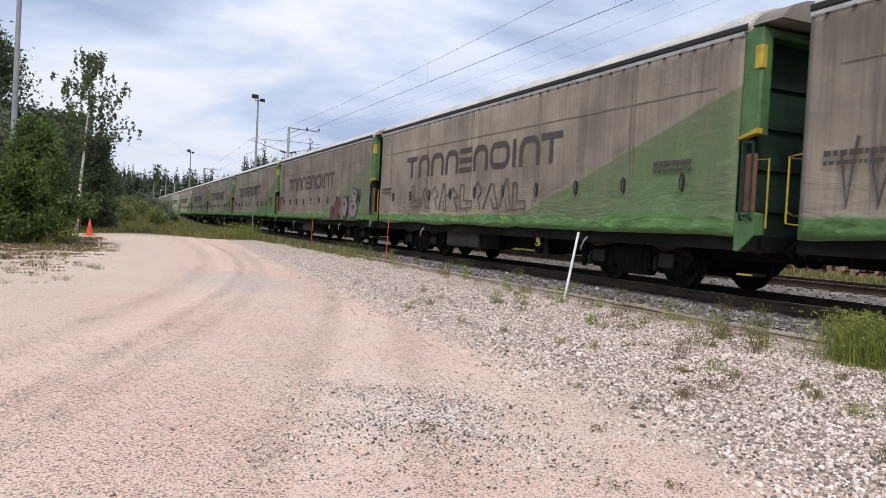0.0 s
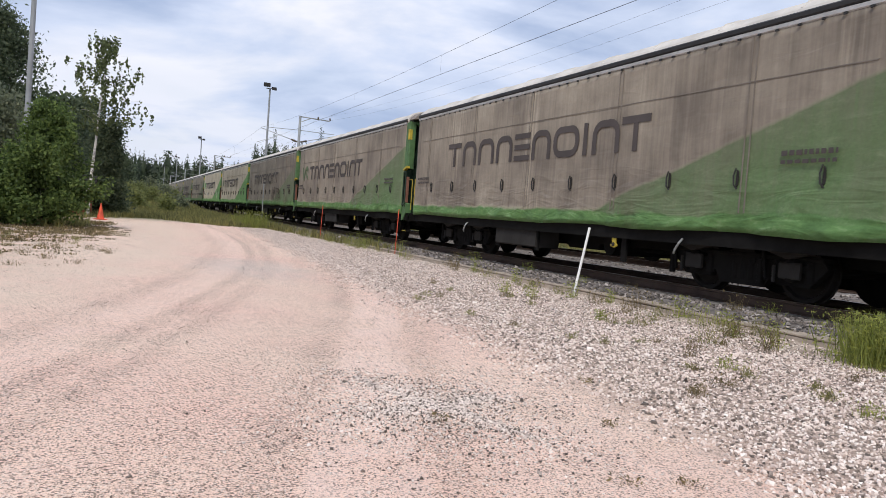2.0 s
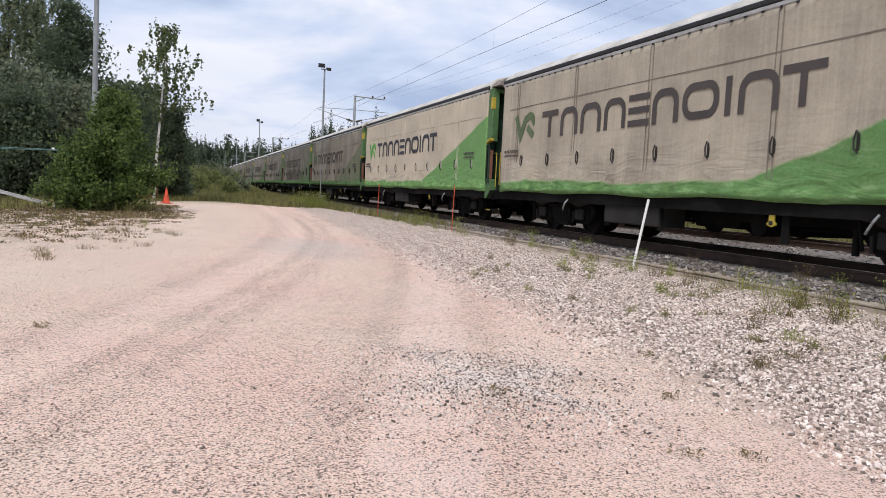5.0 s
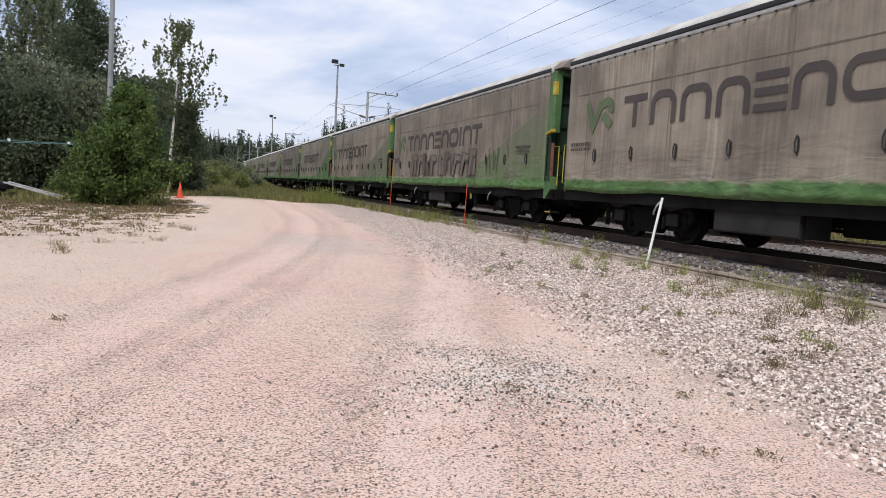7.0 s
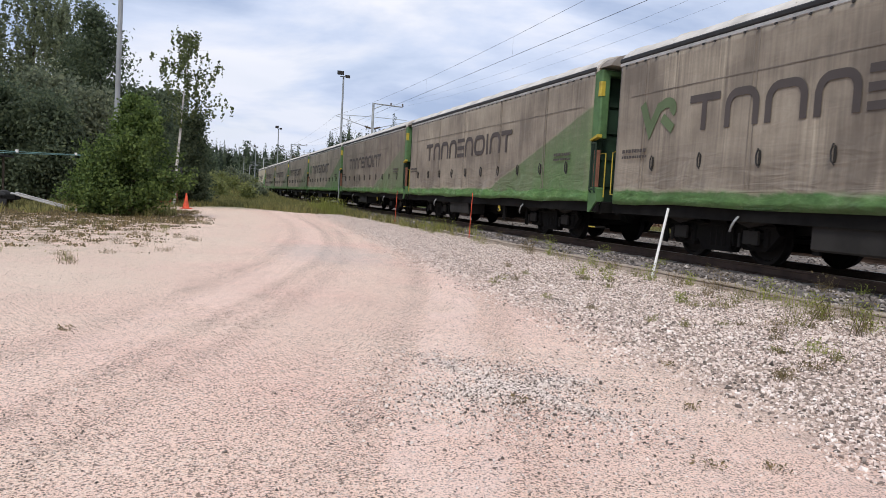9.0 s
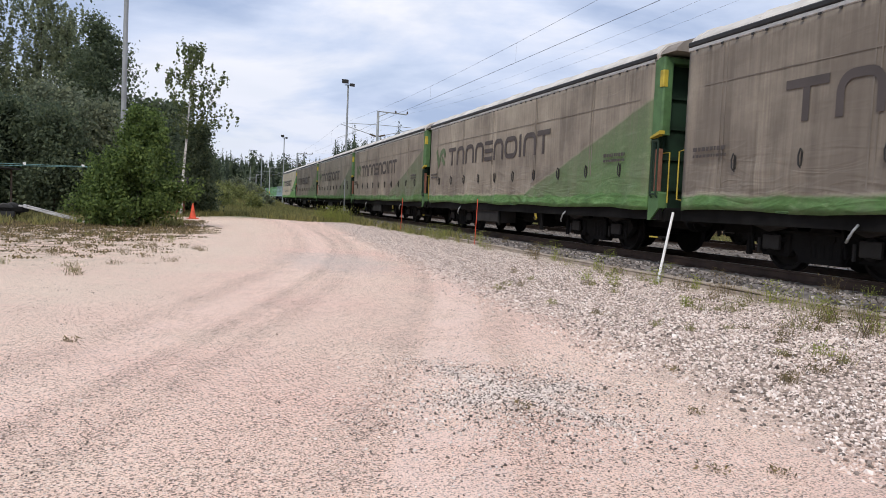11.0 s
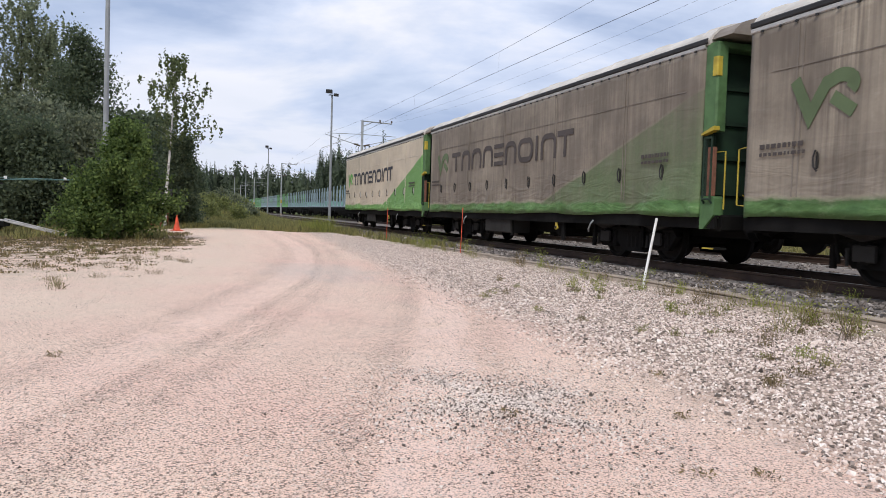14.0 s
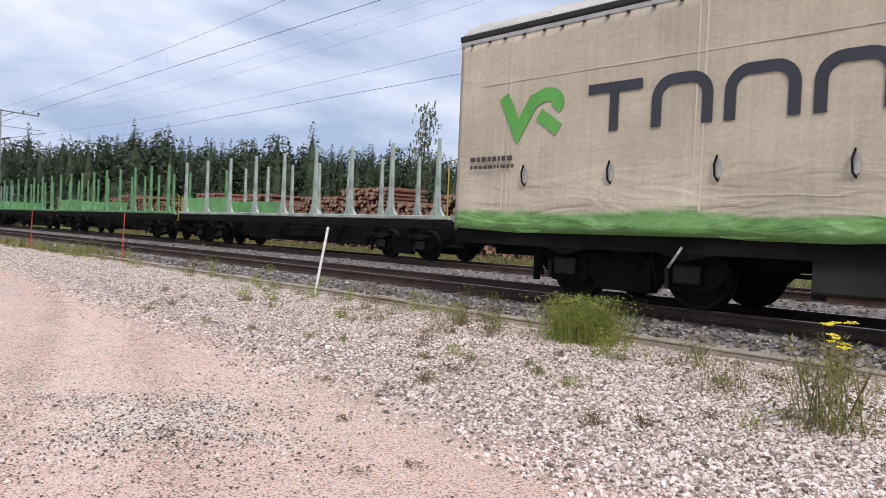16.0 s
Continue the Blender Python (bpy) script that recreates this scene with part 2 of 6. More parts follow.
def curtain_material(name, dirt, green, seed, fade=0.5, vivid=1.0):
    """Tarpaulin: cream, green towards the leading end and along the hem, under a film of brown brake dust.
    In the curtain's own space y runs from 0 at the trailing end to 15.65, z from the hem up."""
    M = Mat(name, 0.62, 0.0, 0.35)
    v = M.coords(offset=(0, seed * 31.7, 0))
    raw = M.coords()
    sep = M.node("ShaderNodeSeparateXYZ")
    M.link(raw, sep.inputs[0])
    Y, Z = sep.outputs[1], sep.outputs[2]
    big = M.noise(v, 0.55, 5, 0.6)
    streak = M.noise(M.coords(scale=(1, 2.2, 0.16), offset=(0, seed * 7.3, 0)), 1.6, 6, 0.65)
    thin = M.noise(M.coords(scale=(1, 9.0, 0.25), offset=(0, seed * 3.1, 0)), 1.5, 5, 0.65)
    fine = M.noise(v, 22.0, 5, 0.65)
    crumple = M.noise(M.coords(scale=(1, 0.5, 2.6), offset=(0, seed * 17.0, 0)), 0.9, 2, 0.5, 0.8)
    cream = M.ramp(fine, [(0.3, (0.56, 0.475, 0.360)), (0.7, (0.68, 0.595, 0.465))])
    # spots of wear in the green, and of highlight along the hem
    worn_and_lit_spots = M.noise(M.coords(scale=(1, 1.0, 2.6), offset=(0, seed * 11.0, 0)), 2.3, 5, 0.7)
    grn = M.mix(M.span(worn_and_lit_spots, 0.52, 0.72, 0.0, 0.40), M.ramp(fine, [(0.3, (0.075 * vivid, 0.160 * vivid, 0.048 * vivid)), (0.7, (0.115 * vivid, 0.225 * vivid, 0.075 * vivid))]), M.ramp(fine, [(0.3, (0.22, 0.31, 0.15)), (0.7, (0.33, 0.42, 0.24))]))
    # slanting edge of the green field
    edge = M.math("SUBTRACT", M.math("ADD", M.math("MULTIPLY", M.math("SUBTRACT", Y, 8.6), 0.31), M.math("MULTIPLY", M.math("SUBTRACT", big, 0.5), 0.25)), Z)
    field = M.span(edge, -0.03, 0.05)
    hem = M.span(M.math("ADD", M.math("ADD", Z, M.math("MULTIPLY", big, 0.34)), M.math("MULTIPLY", worn_and_lit_spots, 0.12)), 0.56, 0.46)
    paint = M.mix(M.math("MAXIMUM", field, hem), cream, grn)
    # the pale stop puts highlights on the hem's wrinkles into the colour
    bright = M.ramp(worn_and_lit_spots, [(0.35, (0.070 * vivid, 0.150 * vivid, 0.046 * vivid)), (0.55, (0.120 * vivid, 0.235 * vivid, 0.075 * vivid)), (0.74, (0.25 * vivid, 0.37 * vivid, 0.18 * vivid))])
    # the strip dulls at its lower edge, shade put into the colour
    strip = M.math("MULTIPLY", M.span(M.math("ADD", Z, M.math("MULTIPLY", M.math("SUBTRACT", crumple, 0.5), 0.40)), 0.27, 0.21), M.span(Z, 0.02, 0.10, 0.25, 1.0))
    paint = M.mix(strip, paint, bright)
    dust = M.ramp(streak, [(0.25, (0.126, 0.104, 0.083)), (0.5, (0.168, 0.140, 0.112)), (0.75, (0.222, 0.187, 0.151))])
    amount = M.math("ADD", M.span(big, 0.30, 0.66, dirt - 0.22, dirt + 0.18), M.span(thin, 0.35, 0.7, 0.06, -0.09))
    # rain and wheels wash the green lower part
    wash = M.math("MULTIPLY", M.math("MAXIMUM", M.math("MULTIPLY", field, M.span(Z, 2.4, 0.4, fade * 0.45, fade)), M.math("MULTIPLY", hem, 0.80)), green)
    amount = M.math("SUBTRACT", amount, wash)
    amount = M.math("SUBTRACT", amount, M.math("MULTIPLY", strip, M.span(big, 0.35, 0.65, 0.40, 0.10)))
    patch = M.noise(M.coords(scale=(1, 0.42, 0.10), offset=(0, seed * 13.0, 0)), 1.5, 3, 0.5)
    amount = M.math("SUBTRACT", amount, M.math("MULTIPLY", M.span(patch, 0.60, 0.70, 0.0, 0.30), M.span(thin, 0.4, 0.62)))
    n = M.node("ShaderNodeClamp")
    M.link(amount, n.inputs[0])
    col = M.mix(n.outputs[0], paint, dust)
    M.color(col)
    seam = M.noise(M.coords(scale=(1, 0.7, 2.0)), 0.9, 2, 0.5)
    crease = M.noise(M.coords(scale=(1, 0.9, 3.5), offset=(0, seed * 5.0, 0)), 1.1, 2, 0.5, 1.2)
    low = M.span(Z, 1.1, 0.1, 0.15, 1.0)
    ridge = M.math("ABSOLUTE", M.math("SUBTRACT", crumple, 0.5), 0.0)
    hgt = M.math("ADD", M.math("MULTIPLY", seam, 0.5), M.math("MULTIPLY", M.math("MULTIPLY", M.span(crease, 0.35, 0.65), low), 1.0))
    hgt = M.math("ADD", hgt, M.math("MULTIPLY", M.math("MULTIPLY", M.span(ridge, 0.0, 0.07, 1.0, 0.0), M.math("MULTIPLY", M.span(Z, 1.3, 0.2, 0.05, 1.0), M.span(big, 0.40, 0.6))), 0.55))
    M.bump(M.math("ADD", hgt, M.math("MULTIPLY", fine, 0.03)), 0.45, 0.04)
    return M.m


MAT_GROUND = ground_material()
MAT_BALLAST = worn("ballast_bed", (0.21, 0.185, 0.17), 0.45, 7.0, 0.95, 0, 0.8, 34.0)
MAT_STONE = pebbles("pale_stones", [(0.0, (0.09, 0.074, 0.064)), (0.18, (0.30, 0.24, 0.205)), (0.40, (0.72, 0.58, 0.51)), (0.75, (0.88, 0.75, 0.675)), (1.0, (0.98, 0.90, 0.84))])
MAT_BALLAST_STONE = pebbles("grey_ballast_stones", [(0.0, (0.045, 0.039, 0.036)), (0.35, (0.15, 0.13, 0.118)), (0.75, (0.31, 0.27, 0.248)), (1.0, (0.52, 0.47, 0.435))])
MAT_GRIT = pebbles("small_grit", [(0.0, (0.05, 0.042, 0.037)), (0.5, (0.16, 0.13, 0.112)), (0.75, (0.40, 0.32, 0.28)), (1.0, (0.80, 0.68, 0.61))])
MAT_PATCH = pebbles("mixed_grit", [(0.0, (0.065, 0.05, 0.042)), (0.24, (0.19, 0.152, 0.13)), (0.36, (0.60, 0.50, 0.44)), (1.0, (0.96, 0.85, 0.78))])
MAT_RAIL = worn("rusty_rail", (0.085, 0.055, 0.042), 0.6, 2.0, 0.65, 0.3)
MAT_RAILHEAD = worn("polished_rail_head", (0.35, 0.33, 0.32), 0.8, 2.0, 0.3, 1.0)
MAT_SLEEPER = worn("sleeper_concrete", (0.20, 0.185, 0.17), 0.6, 3.0, 0.9)
MAT_DUCT = worn("grey_weathered_concrete", (0.45, 0.375, 0.305), 0.55, 2.0, 0.92)
MAT_UNDER = worn("grimy_black_steel", (0.0135, 0.013, 0.0125), 0.6, 2.5, 0.9, 0.0, spec=0.08)
# dusty steel of boxes; on axle covers the paler tone stands for sky light
MAT_BOX = worn("dusty_skylit_dark_steel", (0.036, 0.034, 0.032), 0.6, 2.0, 0.85, 0.0, spec=0.15)
MAT_WHEEL = worn("wheel_steel", (0.018, 0.016, 0.015), 0.6, 4.0, 0.75, 0.2, spec=0.15)
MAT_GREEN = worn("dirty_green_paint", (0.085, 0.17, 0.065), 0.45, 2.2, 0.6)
# deeper green for the body, recessed end wall, post legs and latch rods
MAT_DKGREEN = worn("dark_green", (0.013, 0.036, 0.019), 0.5, 2.0, 0.65)
MAT_YELLOW = worn("yellow_paint", (0.46, 0.35, 0.045), 0.7, 6.0, 0.55)
MAT_ROOF = worn("grey_white_roof_cover", (0.62, 0.58, 0.53), 0.72, 1.2, 0.7, 0, 0.3, 20.0)
MAT_TRIM = worn("black_rubber_trim", (0.025, 0.024, 0.024), 0.7, 3.0, 0.6)
MAT_ALU = worn("dull_aluminium_rail", (0.50, 0.48, 0.46), 0.7, 3.0, 0.5, 0.4)
MAT_INK = worn("charcoal_blue_print", (0.045, 0.047, 0.060), 0.8, 1.2, 0.65)
MAT_INK_DUSTY = worn("dusty_charcoal_print", (0.075, 0.062, 0.058), 0.75, 0.9, 0.7)
MAT_MARK = worn("fresh_green_print", (0.13, 0.40, 0.085), 0.8, 1.2, 0.6)
MAT_MARK_DUSTY = worn("dusty_green_print", (0.112, 0.155, 0.076), 0.7, 0.9, 0.7)
MAT_SPRAY_DARK = worn("dusty_dark_spray", (0.098, 0.080, 0.068), 0.75, 1.6, 0.75)
MAT_SPRAY_THIN = worn("thin_dark_spray", (0.110, 0.090, 0.074), 0.8, 1.6, 0.75)
MAT_SPRAY_PALE = worn("dusty_pale_spray", (0.180, 0.146, 0.124), 0.72, 1.4, 0.75)
MAT_GALV = worn("galvanised_steel", (0.42, 0.43, 0.43), 0.7, 2.0, 0.55, 0.5)
MAT_WHITE = worn("white_plastic", (0.80, 0.79, 0.77), 0.85, 5.0, 0.5)
MAT_ORANGE = worn("faded_red_orange_plastic", (0.72, 0.10, 0.045), 0.7, 4.0, 0.55)
MAT_POLE = worn("grey_painted_pole", (0.30, 0.31, 0.32), 0.75, 1.2, 0.6, 0.2)
MAT_WIRE = worn("dark_copper_wire", (0.05, 0.045, 0.045), 0.8, 1.0, 0.6, 0.3)
MAT_STAKE_WHITE = worn("pale_grey_stanchion", (0.47, 0.53, 0.46), 0.55, 1.4, 0.6, 0.2)
MAT_STAKE_GREEN = worn("green_stanchion", (0.16, 0.33, 0.15), 0.6, 1.4, 0.6)
MAT_STAKE_BLUE = worn("blue_stanchion", (0.25, 0.33, 0.36), 0.6, 1.4, 0.6)
MAT_PANEL_GREEN = worn("green_wagon_board", (0.20, 0.42, 0.16), 0.7, 1.6, 0.6)
MAT_PANEL_BLUE = worn("teal_wagon_board", (0.20, 0.36, 0.32), 0.7, 1.6, 0.6)
MAT_BARK = worn("brown_bark", (0.10, 0.075, 0.055), 0.5, 5.0, 0.95)
MAT_BIRCH = worn("white_birch_bark", (0.62, 0.59, 0.55), 0.25, 9.0, 0.8)
MAT_LOG = worn("log_bark", (0.21, 0.095, 0.062), 0.5, 5.0, 0.9)
MAT_LOG_END = worn("sawn_log_end", (0.40, 0.265, 0.185), 0.7, 9.0, 0.85)
MAT_LEAF_BUSH = leafy("bush_leaf", (0.125, 0.185, 0.06), 0.6)
MAT_LEAF_BIRCH = leafy("birch_leaf", (0.23, 0.265, 0.17), 0.4)
MAT_LEAF_YOUNG = leafy("young_birch_leaf", (0.125, 0.155, 0.070), 0.45)
MAT_LEAF_BANK = leafy("bank_shrub_leaf", (0.24, 0.27, 0.11), 0.45)
MAT_LEAF_DARK = leafy("dark_leaf", (0.115, 0.148, 0.092), 0.45)
MAT_LEAF_WILLOW = leafy("willow_leaf", (0.20, 0.23, 0.155), 0.4)
MAT_NEEDLE = leafy("spruce_needle", (0.060, 0.082, 0.050), 0.35, 0.15)
MAT_GRASS = leafy("grass_blade", (0.27, 0.265, 0.115), 0.5)
MAT_WEED = leafy("weed_leaf", (0.31, 0.35, 0.10), 0.45)
MAT_DRY = leafy("dry_plant", (0.22, 0.18, 0.10), 0.5)
MAT_FLOWER = worn("yellow_flower", (0.75, 0.62, 0.04), 0.8, 9.0, 0.7)


# ---------------------------------------------------------------- mesh helpers
class Build:
    """Gathers simple solids into one mesh."""

    def __init__(self):
        self.v, self.f = [], []

    def add(self, verts, faces):
        n = len(self.v)
        self.v.extend(tuple(p) for p in verts)
        self.f.extend(tuple(i + n for i in q) for q in faces)
        return self

    def box(self, a, b, c=0.0):
        """A box from corner a to corner b, its long edges chamfered by c."""
        (x0, y0, z0), (x1, y1, z1) = a, b
        if c <= 0:
            p = [(x0, y0, z0), (x1, y0, z0), (x1, y1, z0), (x0, y1, z0), (x0, y0, z1), (x1, y0, z1), (x1, y1, z1), (x0, y1, z1)]
            return self.add(p, [(3, 2, 1, 0), (4, 5, 6, 7), (0, 1, 5, 4), (1, 2, 6, 5), (2, 3, 7, 6), (3, 0, 4, 7)])
        d = (x1 - x0, y1 - y0, z1 - z0)
        k = d.index(max(d))
        i, j = [n for n in range(3) if n != k]
        ring = []
        lo, hi = a, b
        for u, w in ((lo[i] + c, lo[j]), (hi[i] - c, lo[j]), (hi[i], lo[j] + c), (hi[i], hi[j] - c), (hi[i] - c, hi[j]), (lo[i] + c, hi[j]), (lo[i], hi[j] - c), (lo[i], lo[j] + c)):
            ring.append((u, w))
        p = []
        for e in (lo[k], hi[k]):
            for u, w in ring:
                q = [0, 0, 0]
                q[i], q[j], q[k] = u, w, e
                p.append(q)
        f = [(n, (n + 1) % 8, 8 + (n + 1) % 8, 8 + n) for n in range(8)] + [tuple(range(7, -1, -1)), tuple(range(8, 16))]
        return self.add(p, f)

    def rod(self, a, b, r0, r1=None, n=8):
        """A round bar from a to b."""
        a, b = Vector(a), Vector(b)
        r1 = r0 if r1 is None else r1
        w = (b - a).normalized()
        u = w.orthogonal().normalized()
        t = w.cross(u)
        p = []
        for c, r in ((a, r0), (b, r1)):
            for i in range(n):
                g = math.tau * i / n
                p.append(c + r * (math.cos(g) * u + math.sin(g) * t))
        f = [(i, (i + 1) % n, n + (i + 1) % n, n + i) for i in range(n)] + [tuple(range(n - 1, -1, -1)), tuple(range(n, 2 * n))]
        return self.add(p, f)

    def pipe(self, pts, r, n=6):
        """One bent round bar through the points."""
        P = [Vector(p) for p in pts]
        u, p = None, []
        for i, c in enumerate(P):
            w = P[min(i + 1, len(P) - 1)] - P[max(i - 1, 0)]
            w.normalize()
            u = w.orthogonal() if u is None else u - w * u.dot(w)
            u.normalize()
            t = w.cross(u)
            p += [c + r * (math.cos(math.tau * k / n) * u + math.sin(math.tau * k / n) * t) for k in range(n)]
        m = len(P) - 1
        f = [(j * n + i, j * n + (i + 1) % n, (j + 1) * n + (i + 1) % n, (j + 1) * n + i) for j in range(m) for i in range(n)]
        return self.add(p, f + [tuple(range(n - 1, -1, -1)), tuple(m * n + i for i in range(n))])

    def disc(self, c, axis, profile, n=20):
        """Turned on an axis ('x' or 'z'): profile of (along, radius)."""
        p = []
        for h, r in profile:
            for i in range(n):
                g = math.tau * i / n
                q = (h, r * math.cos(g), r * math.sin(g)) if axis == "x" else (r * math.cos(g), r * math.sin(g), h)
                p.append((c[0] + q[0], c[1] + q[1], c[2] + q[2]))
        f = []
        for k in range(len(profile) - 1):
            for i in range(n):
                f.append((k * n + i, k * n + (i + 1) % n, (k + 1) * n + (i + 1) % n, (k + 1) * n + i))
        f += [tuple(range(n - 1, -1, -1)), tuple((len(profile) - 1) * n + i for i in range(n))]
        return self.add(p, f)

    def prism(self, outline, x0, x1):
        """An outline in (y, z) pushed from x0 to x1."""
        n = len(outline)
        p = [(x0, y, z) for y, z in outline] + [(x1, y, z) for y, z in outline]
        f = [(i, (i + 1) % n, n + (i + 1) % n, n + i) for i in range(n)] + [tuple(range(n - 1, -1, -1)), tuple(range(n, 2 * n))]
        return self.add(p, f)

    def along(self, outline, y0, y1):
        """An outline in (x, z) pushed from y0 to y1."""
        n = len(outline)
        p = [(x, y0, z) for x, z in outline] + [(x, y1, z) for x, z in outline]
        f = [(i, (i + 1) % n, n + (i + 1) % n, n + i) for i in range(n)] + [tuple(range(n - 1, -1, -1)), tuple(range(n, 2 * n))]
        return self.add(p, f)

    def mesh(self, name, mat, smooth=False):
        me = bpy.data.meshes.new(name)
        me.from_pydata(self.v, [], self.f)
        bm = bmesh.new()
        bm.from_mesh(me)
        bmesh.ops.recalc_face_normals(bm, faces=bm.faces)
        bm.to_mesh(me)
        bm.free()
        me.materials.append(mat)
        if smooth:
            for q in me.polygons:
                q.use_smooth = True
        return me


def raw_mesh(name, verts, faces, mat, smooth=False):
    me = bpy.data.meshes.new(name)
    me.from_pydata(verts, [], faces)
    me.materials.append(mat)
    if smooth:
        me.polygons.foreach_set("use_smooth", [True] * len(me.polygons))
    return me


def part(name, shape, mat, parent, label="", smooth=False):
    """One mesh object under a thing or under a part."""
    me = shape.mesh(name, mat, smooth) if isinstance(shape, Build) else shape
    ob = new(name, me)
    ob.parent = parent
    if label:
        tagged(ob, label)
    return ob


def thing(name, label, category, at=None, group="", kind=""):
    ob = new(name)
    ob.empty_display_size = 0.3
    ob.matrix_basis = at if at is not None else Matrix()
    return tagged(ob, label, category, group, kind)


def solid(name, shape, mat, label, category="", kind="", group="", at=None, smooth=False):
    me = shape.mesh(name, mat, smooth) if isinstance(shape, Build) else shape
    ob = new(name, me)
    if at is not None:
        ob.matrix_basis = at
    return tagged(ob, label, category, group, kind)


# ---------------------------------------------------------------- ground
def ground_height(x, y):
    """A nearly flat yard; a low bank of grass beyond it on the side away from the rails; a slight dip past the far track."""
    h = 0.025 * noise.noise((x * 0.35, y * 0.35, 0)) + 0.008 * noise.noise((x * 1.7, y * 1.7, 3))
    rise = max(0.0, min(1.0, (y - 54) / 34))
    rise = rise * rise * (3 - 2 * rise)
    h += rise * (0.9 * max(0.0, min(1.0, (7.5 - x) / 4)) + 0.85 * math.exp(-((x - 3.2) / 3.0) ** 2)) * (1 + 0.55 * noise.noise((x * 0.25, y * 0.15, 9)) + 0.3 * noise.noise((x * 0.9, y * 0.5, 2)))
    return h


def build_ground():
    xs = sorted(set(list(np.arange(-14, 26.1, 0.5)) + list(np.arange(-60, -14, 4.0)) + list(np.arange(28, 130, 6.0)) + [-900, -400, -200, -110, 180, 300, 500, 900]))
    ys = sorted(set(list(np.arange(-6, 52, 0.5)) + list(np.arange(52, 160, 3.0)) + list(np.arange(160, 420, 14.0)) + [-900, -300, -100, -40, -20, 480, 700, 1200, 2000]))
    v = [(x, y, ground_height(x, y) if abs(x) < 130 and -40 < y < 420 else 0.0) for y in ys for x in xs]
    n = len(xs)
    f = [(j * n + i, j * n + i + 1, (j + 1) * n + i + 1, (j + 1) * n + i) for j in range(len(ys) - 1) for i in range(n - 1)]
    solid("ground", raw_mesh("ground", v, f, MAT_GROUND, True), None, "pinkish crushed gravel yard with wheel tracks", "ground", "structure")


build_ground()


# ---------------------------------------------------------------- tracks
def build_track(cx, name, label):
    bed = Build()
    half, top = 1.75, RAIL_Z - 0.19
    prof = [(cx - half - 0.28, -0.05), (cx - half + 0.1, top - 0.02), (cx - 1.3, top), (cx + 1.3, top), (cx + half, top - 0.02), (cx + half + 0.6, -0.05)]
    for i in range(0, 42):
        bed.along(prof, -30 + i * 10, -20 + i * 10)
    ob = solid(name, bed, MAT_BALLAST, label, "ballast", "structure")
    for side in (-0.79, 0.79):
        r = Build()
        z = RAIL_Z
        r.along([(cx + side + x, z + dz) for x, dz in ((-0.07, -0.172), (0.07, -0.172), (0.07, -0.155), (0.012, -0.135), (0.012, -0.045), (0.034, -0.035), (0.034, -0.006), (0.026, -0.002), (-0.026, -0.002), (-0.034, -0.006), (-0.034, -0.035), (-0.012, -0.045), (-0.012, -0.135), (-0.07, -0.155))], -30, 390)
        rail = solid("rail", r, MAT_RAIL, "rust-brown steel rail on concrete sleepers", "rail", "structure", "rails")
        part("rail_head", Build().box((cx + side - 0.024, -30, z - 0.004), (cx + side + 0.024, 390, z + 0.001)), MAT_RAILHEAD, rail, "polished running surface")
    return ob


bed_1 = build_track(TRACK, "ballast_bed", "grey crushed stone bed of the near track")
bed_2 = build_track(TRACK_2, "ballast_bed", "grey crushed stone bed of the far track")
strip = Build()
for i in range(30):
    strip.box((TRACK + 2.2, -30 + 14 * i, -0.05), (TRACK_2 - 2.0, -16 + 14 * i, 0.10 + 0.002 * (i % 2)))
solid("ballast_strip", strip, MAT_BALLAST, "grey gravel strip between the two tracks", "gravel", "structure")


